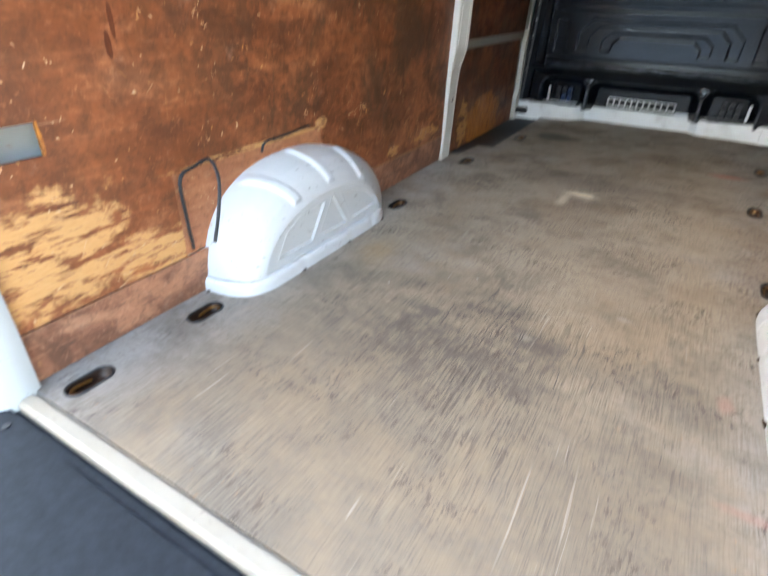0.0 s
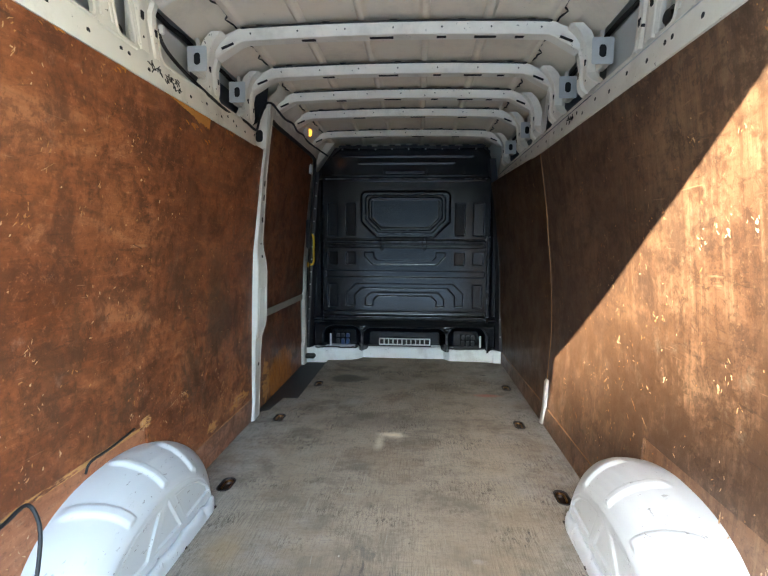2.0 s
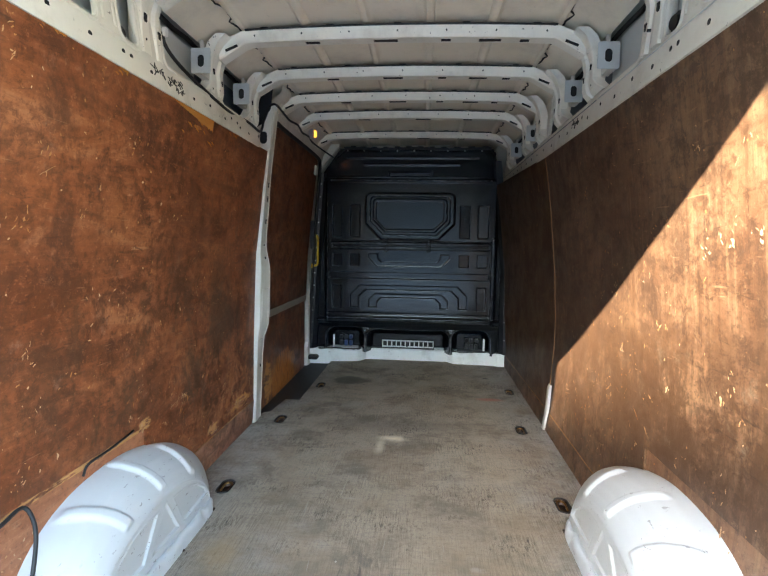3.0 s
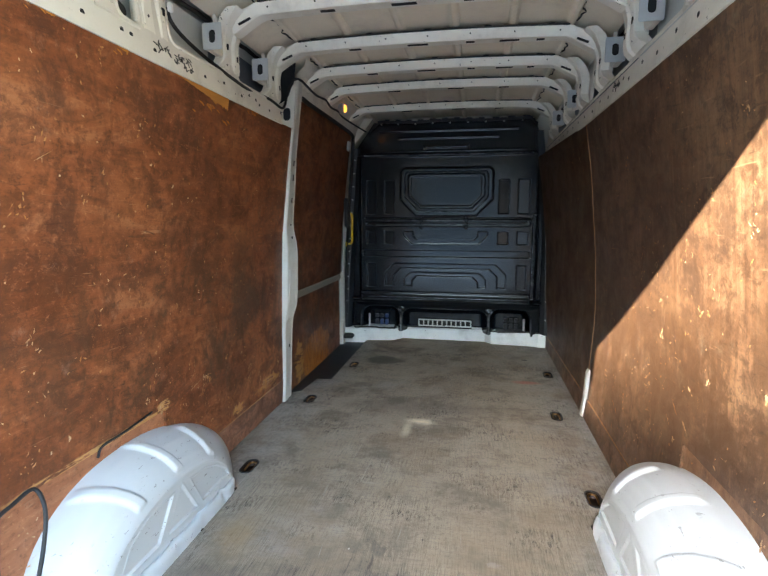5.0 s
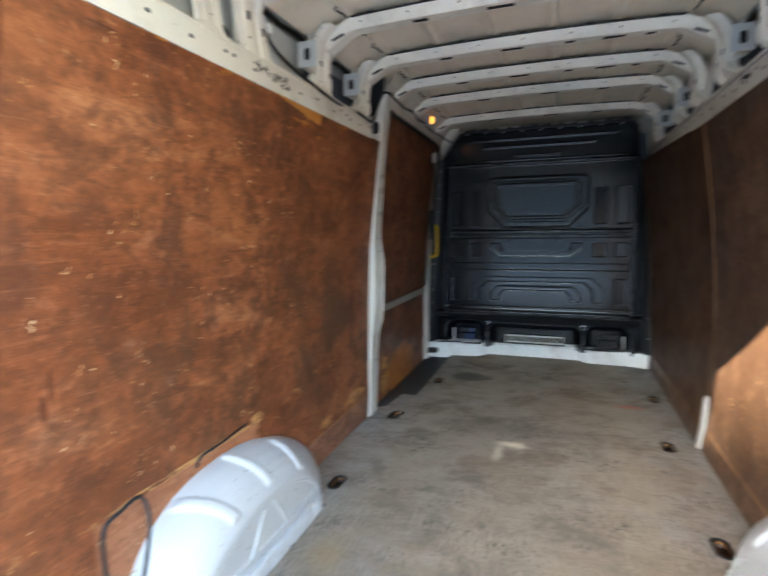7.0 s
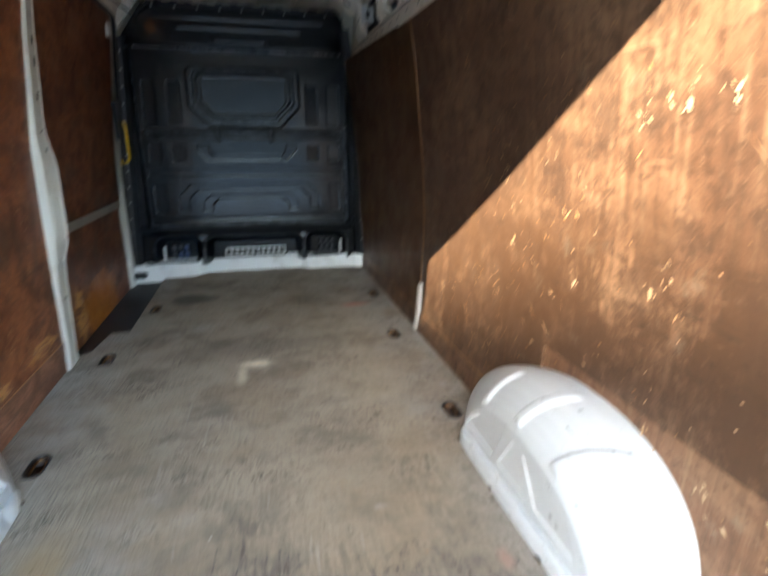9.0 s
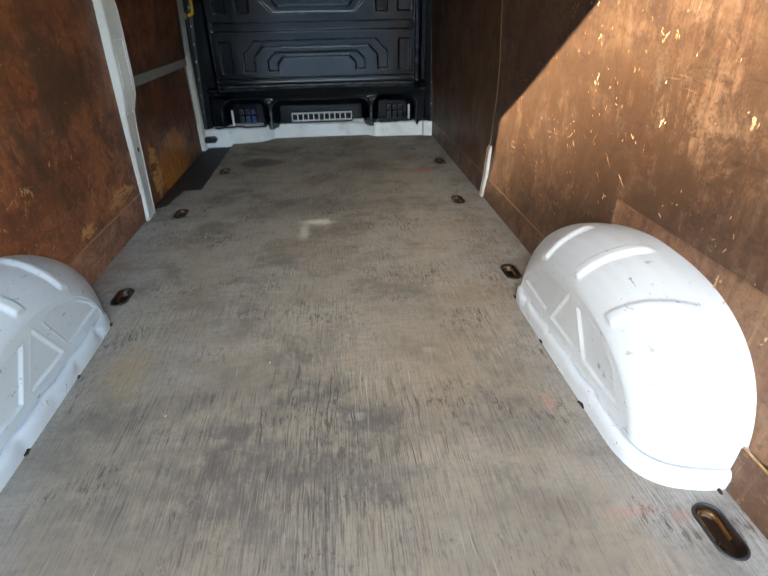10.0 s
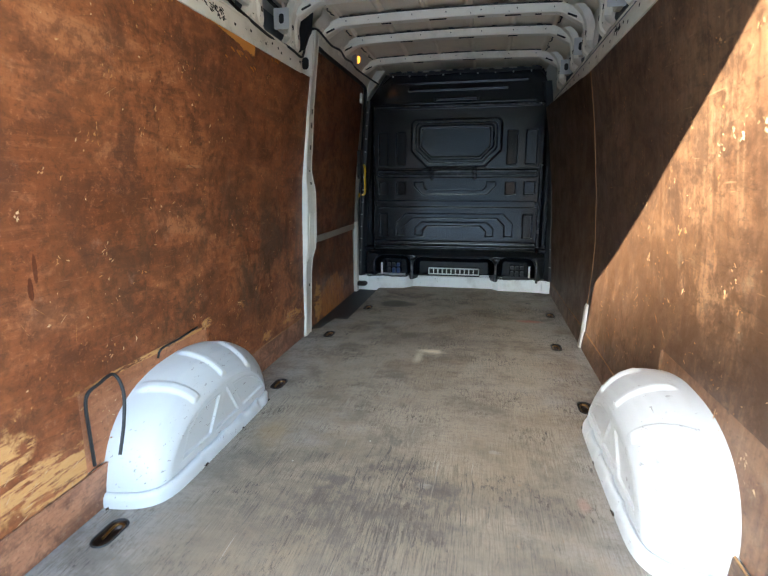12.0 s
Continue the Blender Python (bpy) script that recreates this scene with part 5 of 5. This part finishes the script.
for side in (-1, 1):
    # Black sheet added behind the rail in place of the shade in its holes.
    rows = []
    for z in (1.595, 1.61, 1.63, 1.65, 1.67):
        x = rail_x(side, z) + 0.0135
        rows.append([(side * x, 0.12, z), (side * x, 2.3 if side < 0 else 4.0, z)])
    tagged(part("rail_shade_sheet", grid(rows), black_rubber), "black sheet added behind the rail to darken its holes", "body side", kind="structure")
    # outer skin and its lower side
    rows = [[(side * x, y, z) for z, x in ((-0.1, 0.955), (0.6, 0.975), (1.2, 0.97), (1.55, 0.955), (1.75, 0.94), (1.9, 0.91), (2.0, 0.86), (2.05, 0.70))] for y in (0.0, 0.7, 1.4, 2.1, 2.8, 3.5, 4.25)]
    tagged(part("outer_skin_left" if side < 0 else "outer_skin_right", grid(rows), skin_paint, smooth=40), "pale blue-white outer skin seen through the openings", "body side", kind="structure")
    # recessed inner panel behind the openings; its front stretch is painted dark for deep shade
    for y0, y1, paint, name, label in ((0.1, 1.70, skin_paint, "inner_panel", "pale steel panel recessed behind the posts"), (1.72, 2.44 if side < 0 else 4.03, cavity_shade_paint, "cavity_shade_panel", "body side panel painted dark blue-grey for the deep shade there")):
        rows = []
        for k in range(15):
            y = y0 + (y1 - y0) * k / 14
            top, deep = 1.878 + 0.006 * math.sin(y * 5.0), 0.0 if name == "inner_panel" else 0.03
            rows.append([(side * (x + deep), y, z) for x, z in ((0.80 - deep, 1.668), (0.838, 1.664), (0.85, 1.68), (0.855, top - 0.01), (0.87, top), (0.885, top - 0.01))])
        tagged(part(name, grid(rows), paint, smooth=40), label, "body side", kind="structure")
    # Black tube added where the gap under the cant rail lies in shade.
    strip = [(side * 0.858, 0.12 + (2.28 if side < 0 else 3.88) * k / 40, 1.9 + 0.004 * math.sin(k * 1.7)) for k in range(41)]
    tagged(part("shade_strip_left" if side < 0 else "shade_strip_right", tube(strip, 0.0095, 8), black_rubber), "black strip added for the shaded gap above the recessed panel", "foam strip", kind="structure")
    wavy = [(side * (0.672 + 0.012 * math.sin(k * 0.9) + 0.008 * math.sin(k * 2.3)), 0.6 + 3.3 * k / 110, roof_z(0.672, 0.6 + 3.3 * k / 110) - 0.004) for k in range(111)]
    tagged(part("roof_sealant_left" if side < 0 else "roof_sealant_right", tube(wavy, 0.004, 6), black_rubber), "wavy dark sealant bead along the roof's edge", "sealant", kind="structure")
    # cant rail between wall and roof
    for stretch in ((0.05, 1.0, 2.0, 2.27), (2.41, 3.0, 4.05)) if side < 0 else ((0.05, 1.0, 2.0, 3.0, 4.05),):
        rows = []
        for y in stretch:
            rows.append([(side * x, y, z) for x, z in ((0.83, 1.905), (0.80, 1.915), (0.765, 1.935), (0.73, 1.965), (0.69, 2.0), (0.66, 2.03))])
        tagged(part("cant_rail_left" if side < 0 else "cant_rail_right", grid(rows), roof_paint, smooth=50), "cream-painted rail between side and roof", "body side", kind="structure")
    plug = empty_thing("rubber_plug", "round black rubber plug in a post opening", "plug", "plugs in the posts", at=(side * 0.86, 1.13, 1.72))
    part("disc", tube([(side * 0.87, 1.145, 1.715), (side * 0.825, 1.14, 1.715)], 0.032, 16), black_rubber, plug)
    part("boss", tube([(side * 0.825, 1.14, 1.715), (side * 0.812, 1.138, 1.715)], 0.02, 12), black_rubber, plug)
    part("cable_stub", tube(smooth_line([(side * 0.83, 1.115, 1.70), (side * 0.83, 1.095, 1.715), (side * 0.84, 1.08, 1.75)], 4), 0.009, 8), black_rubber, plug)
    for y0, y1, z0, z1 in ((1.005, 1.005, 1.70, 1.92), (1.058, 1.058, 1.70, 1.92), (1.192, 1.192, 1.69, 1.85), (0.985, 1.17, 1.672, 1.672)):
        rib = tube([(side * (rail_x(side, z) + 0.001), y, z) for y, z in ((y0 + (y1 - y0) * k / 8, z0 + (z1 - z0) * k / 8) for k in range(9))], 0.0055, 8)
        part("pressed_rib", rib, body_paint, bpy.data.objects["body_side_left" if side < 0 else "body_side_right"])
    tab = empty_thing("cable_tab", "small white steel tab holding the cable loom", "bracket", "cable tabs", at=(side * 0.79, 0.97, 1.80))
    part("plate", box((side * 0.79 - 0.004, 0.945, 1.782), (side * 0.79 + 0.004, 0.998, 1.822), 0.003), body_paint, tab)
    part("bolt", tube([(side * 0.79, 0.962, 1.803), (side * 0.7815, 0.962, 1.803)], 0.006, 8), dark_hole, tab)

bracket = [(-0.865, 1.594), (-0.742, 1.594), (-0.734, 1.70), (-0.724, 1.80), (-0.732, 1.82), (-0.75, 1.795), (-0.765, 1.755), (-0.79, 1.73), (-0.818, 1.715), (-0.865, 1.70)]
tagged(part("pillar_bracket", plate(bracket, [rounded(-0.802, 1.626, -0.758, 1.694, 0.02, 5)], lambda u, v, w: (u, 2.372 + w, v), 0.008), body_paint, smooth=0), "cream steel plate with an oval hole between rail and pillar", "body side", kind="structure")
# Black plate added by the pillar; it stands for the shade inside the hollow.
end = [(-0.93, 1.60), (-0.762, 1.60), (-0.757, 1.75), (-0.743, 1.84), (-0.732, 1.93), (-0.80, 1.95), (-0.93, 1.93)]
tagged(part("cavity_shade_plate", plate(end, [], lambda u, v, w: (u, 2.396 + w, v), 0.005), black_plastic, smooth=0), "black plate added for the shade in the hollow body side", "body side", kind="structure")
# writing in felt pen on the left rail, past reading: short strokes
def pen_marks(side, y0, z0, groups, seed, size=1.0):
    rng = random.Random(seed)
    ob = empty_thing("pen_marks", "black felt-pen scribble on the white rail", "writing", "scribbles on the rails", at=(side * rail_x(side, z0), y0, z0))
    for g in range(groups):
        yc, zc = y0 + 0.045 * size * g, z0 + rng.uniform(-0.006, 0.006)
        for _ in range(5):
            a = rng.uniform(0, math.pi)
            long = size * rng.uniform(0.007, 0.016)
            y, z = yc + rng.uniform(-0.017, 0.017) * size, zc + rng.uniform(-0.012, 0.012) * size
            line = [(y - long * math.cos(a), z - long * math.sin(a)), (y + rng.uniform(-0.004, 0.004), z + rng.uniform(-0.004, 0.004)), (y + long * math.cos(a), z + long * math.sin(a))]
            spots = [(side * (rail_x(side, v) - 0.001), u, v) for u, v in line]
            part("stroke", tube(smooth_line(spots, 3), 0.0018, 4), ink, ob)


pen_marks(-1, 1.25, 1.642, 5, 5, 0.95)
pen_marks(-1, 1.4, 1.622, 2, 7, 0.7)
pen_marks(1, 1.955, 1.64, 3, 6, 0.8)

# ---------------------------------------------------------------- sliding door side
PILLAR_EDGE = curve_of((0, 0.842), (0.17, 0.834), (0.40, 0.825), (0.50, 0.816), (0.58, 0.79), (0.65, 0.784), (0.9, 0.778), (0.95, 0.782), (1.04, 0.80), (1.09, 0.80), (1.29, 0.783), (1.45, 0.772), (1.6, 0.754), (1.73, 0.738), (1.80, 0.73), (1.93, 0.72))
rows = []
for k in range(78):
    z = 1.845 * k / 77
    xr, xf = X_LEFT(min(z, 1.6)) - (0.0 if z < 1.6 else 0.25 * (z - 1.6)), PILLAR_EDGE(z)
    xr = max(xr, xf + 0.004)
    crease, front = xr - 0.42 * (xr - xf) - 0.006, xf + 0.014
    rows.append([(-xr - 0.03, 2.412, z), (-xr + 0.004, 2.414, z), (-crease - 0.004, 2.419, z), (-crease, 2.424, z), (-front - 0.004, 2.518, z), (-front, 2.526, z), (-front - 0.006, 2.534, z), (-front - 0.045, 2.538, z), (-0.94, 2.542, z)])
pillar = tagged(part("door_pillar", grid(rows), pillar_paint, smooth=18), "white steel pillar with a wavy edge beside the sliding door", "door pillar", kind="structure")


def pillar_spot(z, along):
    """A place on the pillar's inner face, along from its rear crease (0) to its front edge (1)."""
    xr = max(X_LEFT(min(z, 1.6)) - (0.0 if z < 1.6 else 0.25 * (z - 1.6)), PILLAR_EDGE(z) + 0.004)
    crease, front = xr - 0.42 * (xr - PILLAR_EDGE(z)) - 0.006, PILLAR_EDGE(z) + 0.018
    return Vector((-crease + (crease - front) * along + 0.0012, 2.424 + 0.094 * along, z))


for z, tall in ((0.335, 0.018), (0.985, 0.016), (1.06, 0.01), (1.2, 0.03), (1.33, 0.035), (1.41, 0.03)):
    part("slot", tube([pillar_spot(z - tall / 2, 0.6), pillar_spot(z + tall / 2, 0.6)], 0.005, 6), dark_hole, pillar, "dark slot")
edge = [pillar_spot(z, f) for z, f in ((0.5, 0.12), (0.5, 0.88), (0.62, 0.9), (0.8, 0.9), (0.8, 0.15), (0.65, 0.12), (0.5, 0.12))]
part("panel_bead", tube(edge, 0.0028, 6), pillar_paint, pillar, "raised border of a pressed panel")
X_DOOR = curve_of((-0.05, 0.905), (0.6, 0.91), (0.9, 0.9), (1.3, 0.862), (1.8, 0.805), (1.9, 0.79))
door = empty_thing("sliding_door", "closed sliding door lined with scuffed brown plywood", "door", at=(-0.9, 3.2, 0))


def door_panel(z0, z1, y0, y1, out, thick=0.009):
    rows = []
    n = 14
    for k in range(n + 1):
        z = z0 + (z1 - z0) * k / n
        x = -X_DOOR(z) - out
        rows.append([(x - thick, y0, z), (x, y0 + 0.001, z), (x, (y0 + y1) / 2, z), (x, y1 - 0.001, z), (x - thick, y1, z)])
    return grid(rows)


part("upper_lining", door_panel(0.615, 1.80, 2.515, 3.90, 0.0), ply_door, door, "upper plywood panel")
part("lower_lining", door_panel(-0.03, 0.575, 2.515, 3.83, 0.0), ply_door, door, "lower plywood panel worn to orange wood")
part("alloy_strip", box((-0.915, 2.515, 0.572), (-0.896, 3.86, 0.618), 0.004), grey_strip, door, "grey metal strip between the panels")
part("frame", box((-0.96, 2.5, -0.06), (-0.93, 3.97, 1.9), 0.004), skin_paint, door, "white steel door skin")
rows = []
for k in range(16):
    z = -0.03 + 0.66 * k / 15
    wide = 0.07 if z < 0.16 else 0.035
    rows.append([(-0.915, 3.925 - wide, z), (-0.885, 3.93 - wide, z), (-0.88, 3.925, z), (-0.91, 3.94, z)])
part("edge_trim", grid(rows), pillar_paint, door, "white steel door edge", smooth=30)
part("latch", box((-0.865, 3.86, 1.02), (-0.835, 3.92, 1.27), 0.008), black_plastic, door, "black latch cover")
part("catch", box((-0.825, 3.80, 1.655), (-0.80, 3.86, 1.735), 0.006), white_plastic, door, "white catch plate")
part("hinge_arm", box((-0.9, 3.88, 0.035), (-0.8, 3.95, 0.075), 0.01, 3), black_rubber, door, "black roller arm")

rows = []
for k in range(20):
    y = 2.45 + 1.57 * k / 19
    dz = -0.05 * max(0.0, (y - 3.75) / 0.25) ** 2
    rows.append([(-0.83, y, 1.80 + dz), (-0.785, y, 1.795 + dz), (-0.775, y, 1.81 + dz), (-0.765, y, 1.86 + dz), (-0.735, y, 1.90 + dz), (-0.70, y, 1.925), (-0.69, y, 1.98)])
tagged(part("door_header", grid(rows), body_paint, smooth=45), "cream-painted header above the sliding door", "door header", kind="structure")
tagged(part("door_seal", tube(smooth_line([(-0.80, 2.515, 1.55), (-0.775, 2.52, 1.70), (-0.77, 2.57, 1.785), (-0.785, 2.8, 1.797), (-0.785, 3.4, 1.797), (-0.785, 3.8, 1.79), (-0.79, 3.9, 1.76), (-0.80, 3.925, 1.65), (-0.83, 3.935, 1.3), (-0.86, 3.935, 0.8), (-0.885, 3.935, 0.2)], 6), 0.014, 8), black_rubber), "black rubber seal round the sliding door", "door seal", kind="structure")
tagged(part("corner_gusset", plate([(-0.80, 1.70), (-0.62, 1.93), (-0.80, 1.93)], [], lambda u, v, w: (u, 3.93 + w, v), 0.02), body_paint, smooth=0), "cream steel gusset between door header and bulkhead", "gusset", kind="structure")
tagged(part("step_well", box((-0.935, 2.55, -0.06), (-0.69, 3.96, -0.014), 0.004), black_plastic), "black plastic step tread at the sliding door", "step", kind="structure")


def grab_handle(x, y, z0, z1, reach, depth=0.055):
    ob = empty_thing("grab_handle", "bright yellow grab handle on the van's side", "grab handle", "yellow grab handles", at=(x, y, z0))
    bar = smooth_line([(x - depth + 0.01, y - 0.012, z0 - 0.005), (x - 0.012, y - 0.004, z0), (x, y, z0 + 0.03), (x, y, (z0 + z1) / 2), (x, y, z1 - 0.03), (x - 0.012, y - 0.004, z1), (x - depth + 0.01, y - 0.012, z1 + 0.005)], 6)
    part("bar", tube(bar, reach, 12), yellow, ob)
    for z in (z0 - 0.005, z1 + 0.005):
        part("foot", box((x - depth, y - 0.03, z - 0.02), (x - depth + 0.015, y + 0.006, z + 0.02), 0.004), yellow, ob)
    return ob


grab_handle(-0.731, 0.205, 0.885, 1.215, 0.0125, 0.1)
grab_handle(-0.815, 3.945, 0.88, 1.14, 0.010)

lamp = empty_thing("cargo_lamp", "small amber lamp lit beside the roof above the sliding door", "lamp", at=(-0.69, 3.29, 1.878))
part("lens", box((-0.705, 3.272, 1.85), (-0.682, 3.30, 1.905), 0.008, 3), lens_mat, lamp, "glowing amber lens")
part("housing", box((-0.74, 3.262, 1.842), (-0.70, 3.31, 1.913), 0.008, 3), chrome, lamp, "small reflective housing")

# right-hand seam and its white foot piece
rows = []
for k in range(40):
    z = 0.27 + 1.33 * k / 39
    x = wall_x(1, 2.56, z)
    rows.append([(x + 0.004, 2.553, z), (x - 0.002, 2.555, z), (x - 0.0025, 2.563, z), (x + 0.004, 2.566, z)])
tagged(part("seam_trim", grid(rows), ply_edge, smooth=30), "thin pale wooden strip over the lining's joint", "trim", kind="structure")
rows = []
for k in range(14):
    z = 0.27 * k / 13
    x = wall_x(1, 2.56, z) - 0.004
    top = max(0.0, (z - 0.25) / 0.02)
    rows.append([(x + 0.006, 2.518, z), (x - 0.010 + 0.009 * top, 2.524, z), (x - 0.012 + 0.009 * top, 2.562, z), (x + 0.006, 2.582, z)])
tagged(part("pillar_foot", grid(rows), pillar_paint, smooth=30), "white steel foot of the body pillar between linings", "trim", kind="structure")

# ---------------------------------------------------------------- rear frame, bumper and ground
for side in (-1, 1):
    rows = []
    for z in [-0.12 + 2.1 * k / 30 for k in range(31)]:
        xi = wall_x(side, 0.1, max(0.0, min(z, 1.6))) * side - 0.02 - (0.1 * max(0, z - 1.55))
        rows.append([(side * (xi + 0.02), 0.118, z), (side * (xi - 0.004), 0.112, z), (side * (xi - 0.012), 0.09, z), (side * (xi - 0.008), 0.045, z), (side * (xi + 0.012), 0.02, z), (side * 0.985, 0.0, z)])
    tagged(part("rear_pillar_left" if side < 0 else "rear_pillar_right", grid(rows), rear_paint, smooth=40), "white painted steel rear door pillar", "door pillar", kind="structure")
tagged(part("rear_header", box((-0.98, 0.0, 1.858), (0.98, 0.11, 2.08), 0.02, 3), pillar_paint), "white steel header above the rear opening", "door header", kind="structure")
tagged(part("rear_sill", box((-0.86, 0.052, -0.11), (0.86, 0.096, 0.0), 0.008, 3), edge_paint), "white steel sill along the floor's rear edge", "sill", kind="structure")
bumper = empty_thing("rear_bumper", "dark grey plastic rear bumper step with a ribbed tread", "bumper", at=(0, -0.1, -0.2))
part("body", box((-0.98, -0.24, -0.34), (0.98, 0.05, -0.014), 0.012, 4), bumper_plastic, bumper)
for x, y in ((-0.80, 0.005), (-0.45, 0.008), (0.45, 0.008), (0.80, 0.005)):
    part("screw", tube([(x, y, -0.016), (x, y, -0.011)], 0.009, 10), black_rubber, bumper, "dark round screw")
part("tread", box((-0.6, -0.2, -0.016), (0.6, 0.02, -0.009), 0.003), bumper_plastic, bumper, "ribbed black tread")
tagged(part("ground", grid([[(x, y, -0.68) for x in (-600, -8, 8, 600)] for y in (-600, -10, 10, 600)]), asphalt_mat, smooth=0), "pale concrete yard behind the van", "ground", kind="structure")

# Unseen sheet added to block sky light at the ceiling's edges.
bm = grid([[(x, y, 2.062) for x in (-0.76, 0.0, 0.76)] for y in (-0.02, 2.0, 4.26)])
tagged(part("roof_light_stop", bm, skin_paint, smooth=0), "unseen sheet above the ribbed ceiling that keeps sky light out", "roof", kind="structure")
# Unseen dark block added to darken the bulkhead's reflections and the low sky.
tagged(part("backdrop_dark_block", box((-34, -24, -0.68), (8.5, -16, 4.2), 0.05), dark_block_matte), "unseen dark block added behind the van to dim reflections and skylight", "building", kind="structure")
# Unseen blocker; its sloping top is set by the sun patch's lower edge.
gable = [(-60, -0.68), (-23.5, -0.68), (-23.5, 25.36), (-36, 30.36), (-60, 20.8)]
tagged(part("backdrop_sun_blocker", plate(gable, [], lambda u, v, w: (u, -45 - w, v), 8.0), render_wall, smooth=0), "unseen tall blocker added to bound the sun on the right wall", "building", kind="structure")
# Unseen reflector: a pale wall that throws sunlight at the van's left side.
tagged(part("backdrop_bounce_wall", box((9, -30, -0.68), (9.3, -1.5, 1.9), 0.03), render_wall), "unseen pale wall added to bounce sunlight onto the left side", "wall", kind="structure")
tagged(part("cab_closure", box((-0.97, 4.2, -0.1), (0.97, 4.24, 2.1), 0.003), body_paint), "cream steel closing the load space above the bulkhead", "body", kind="structure")

# ---------------------------------------------------------------- cables
cable = empty_thing("cable", "black cable looping out of the lining over the wheel arch", "cable", "cables", at=(-0.84, 0.68, 0.2))
part("loop", tube(smooth_line([(-0.852, 0.62, 0.165), (-0.846, 0.612, 0.27), (-0.842, 0.612, 0.385), (-0.84, 0.665, 0.41), (-0.838, 0.722, 0.416), (-0.805, 0.715, 0.365), (-0.788, 0.682, 0.28), (-0.782, 0.645, 0.195)], 6), 0.0052, 8), black_rubber, cable)
tail_cable = empty_thing("cable", "black cable lying along the lining's cut edge above the wheel arch", "cable", "cables", at=(-0.84, 1.1, 0.41))
part("run", tube(smooth_line([(-0.852, 0.95, 0.385), (-0.845, 0.965, 0.415), (-0.845, 1.06, 0.418), (-0.847, 1.17, 0.425), (-0.862, 1.22, 0.42)], 5), 0.004, 8), black_rubber, tail_cable)
upper = empty_thing("cable", "black cable clipped behind the rail under the roof", "cable", "cables", at=(-0.8, 1.8, 1.7))
part("run", tube(smooth_line([(-0.792, 1.342, 1.80), (-0.788, 1.348, 1.765), (-0.784, 1.40, 1.735), (-0.782, 1.52, 1.71), (-0.776, 1.66, 1.69), (-0.772, 1.75, 1.679), (-0.774, 1.87, 1.672), (-0.784, 1.97, 1.678), (-0.78, 2.08, 1.685), (-0.768, 2.16, 1.678), (-0.764, 2.26, 1.668), (-0.772, 2.33, 1.70), (-0.768, 2.37, 1.78), (-0.742, 2.385, 1.838), (-0.728, 2.46, 1.856), (-0.732, 2.58, 1.854), (-0.748, 2.8, 1.856), (-0.735, 2.95, 1.862), (-0.742, 3.1, 1.846), (-0.735, 3.25, 1.852), (-0.738, 3.4, 1.838), (-0.72, 3.7, 1.835), (-0.68, 3.92, 1.82)], 6), 0.0068, 8), black_rubber, upper)
part("plug", box((-0.79, 1.334, 1.785), (-0.774, 1.352, 1.815), 0.003), white_plastic, upper, "small white cable plug")
loom = empty_thing("cable", "black cable loom with a blue wire in the body side", "cable", "cables", at=(-0.83, 0.6, 1.75))
part("run", tube(smooth_line([(-0.83, 0.36, 1.83), (-0.82, 0.47, 1.755), (-0.815, 0.57, 1.713), (-0.81, 0.663, 1.698), (-0.81, 0.73, 1.703), (-0.81, 0.837, 1.742), (-0.805, 0.975, 1.80)], 6), 0.008, 8), black_rubber, loom)
part("wire", tube(smooth_line([(-0.815, 0.808, 1.668), (-0.812, 0.818, 1.71), (-0.81, 0.83, 1.74), (-0.81, 0.868, 1.774), (-0.81, 0.93, 1.79), (-0.808, 0.978, 1.787)], 6), 0.0035, 8), blue_wire, loom, "dark blue wire")
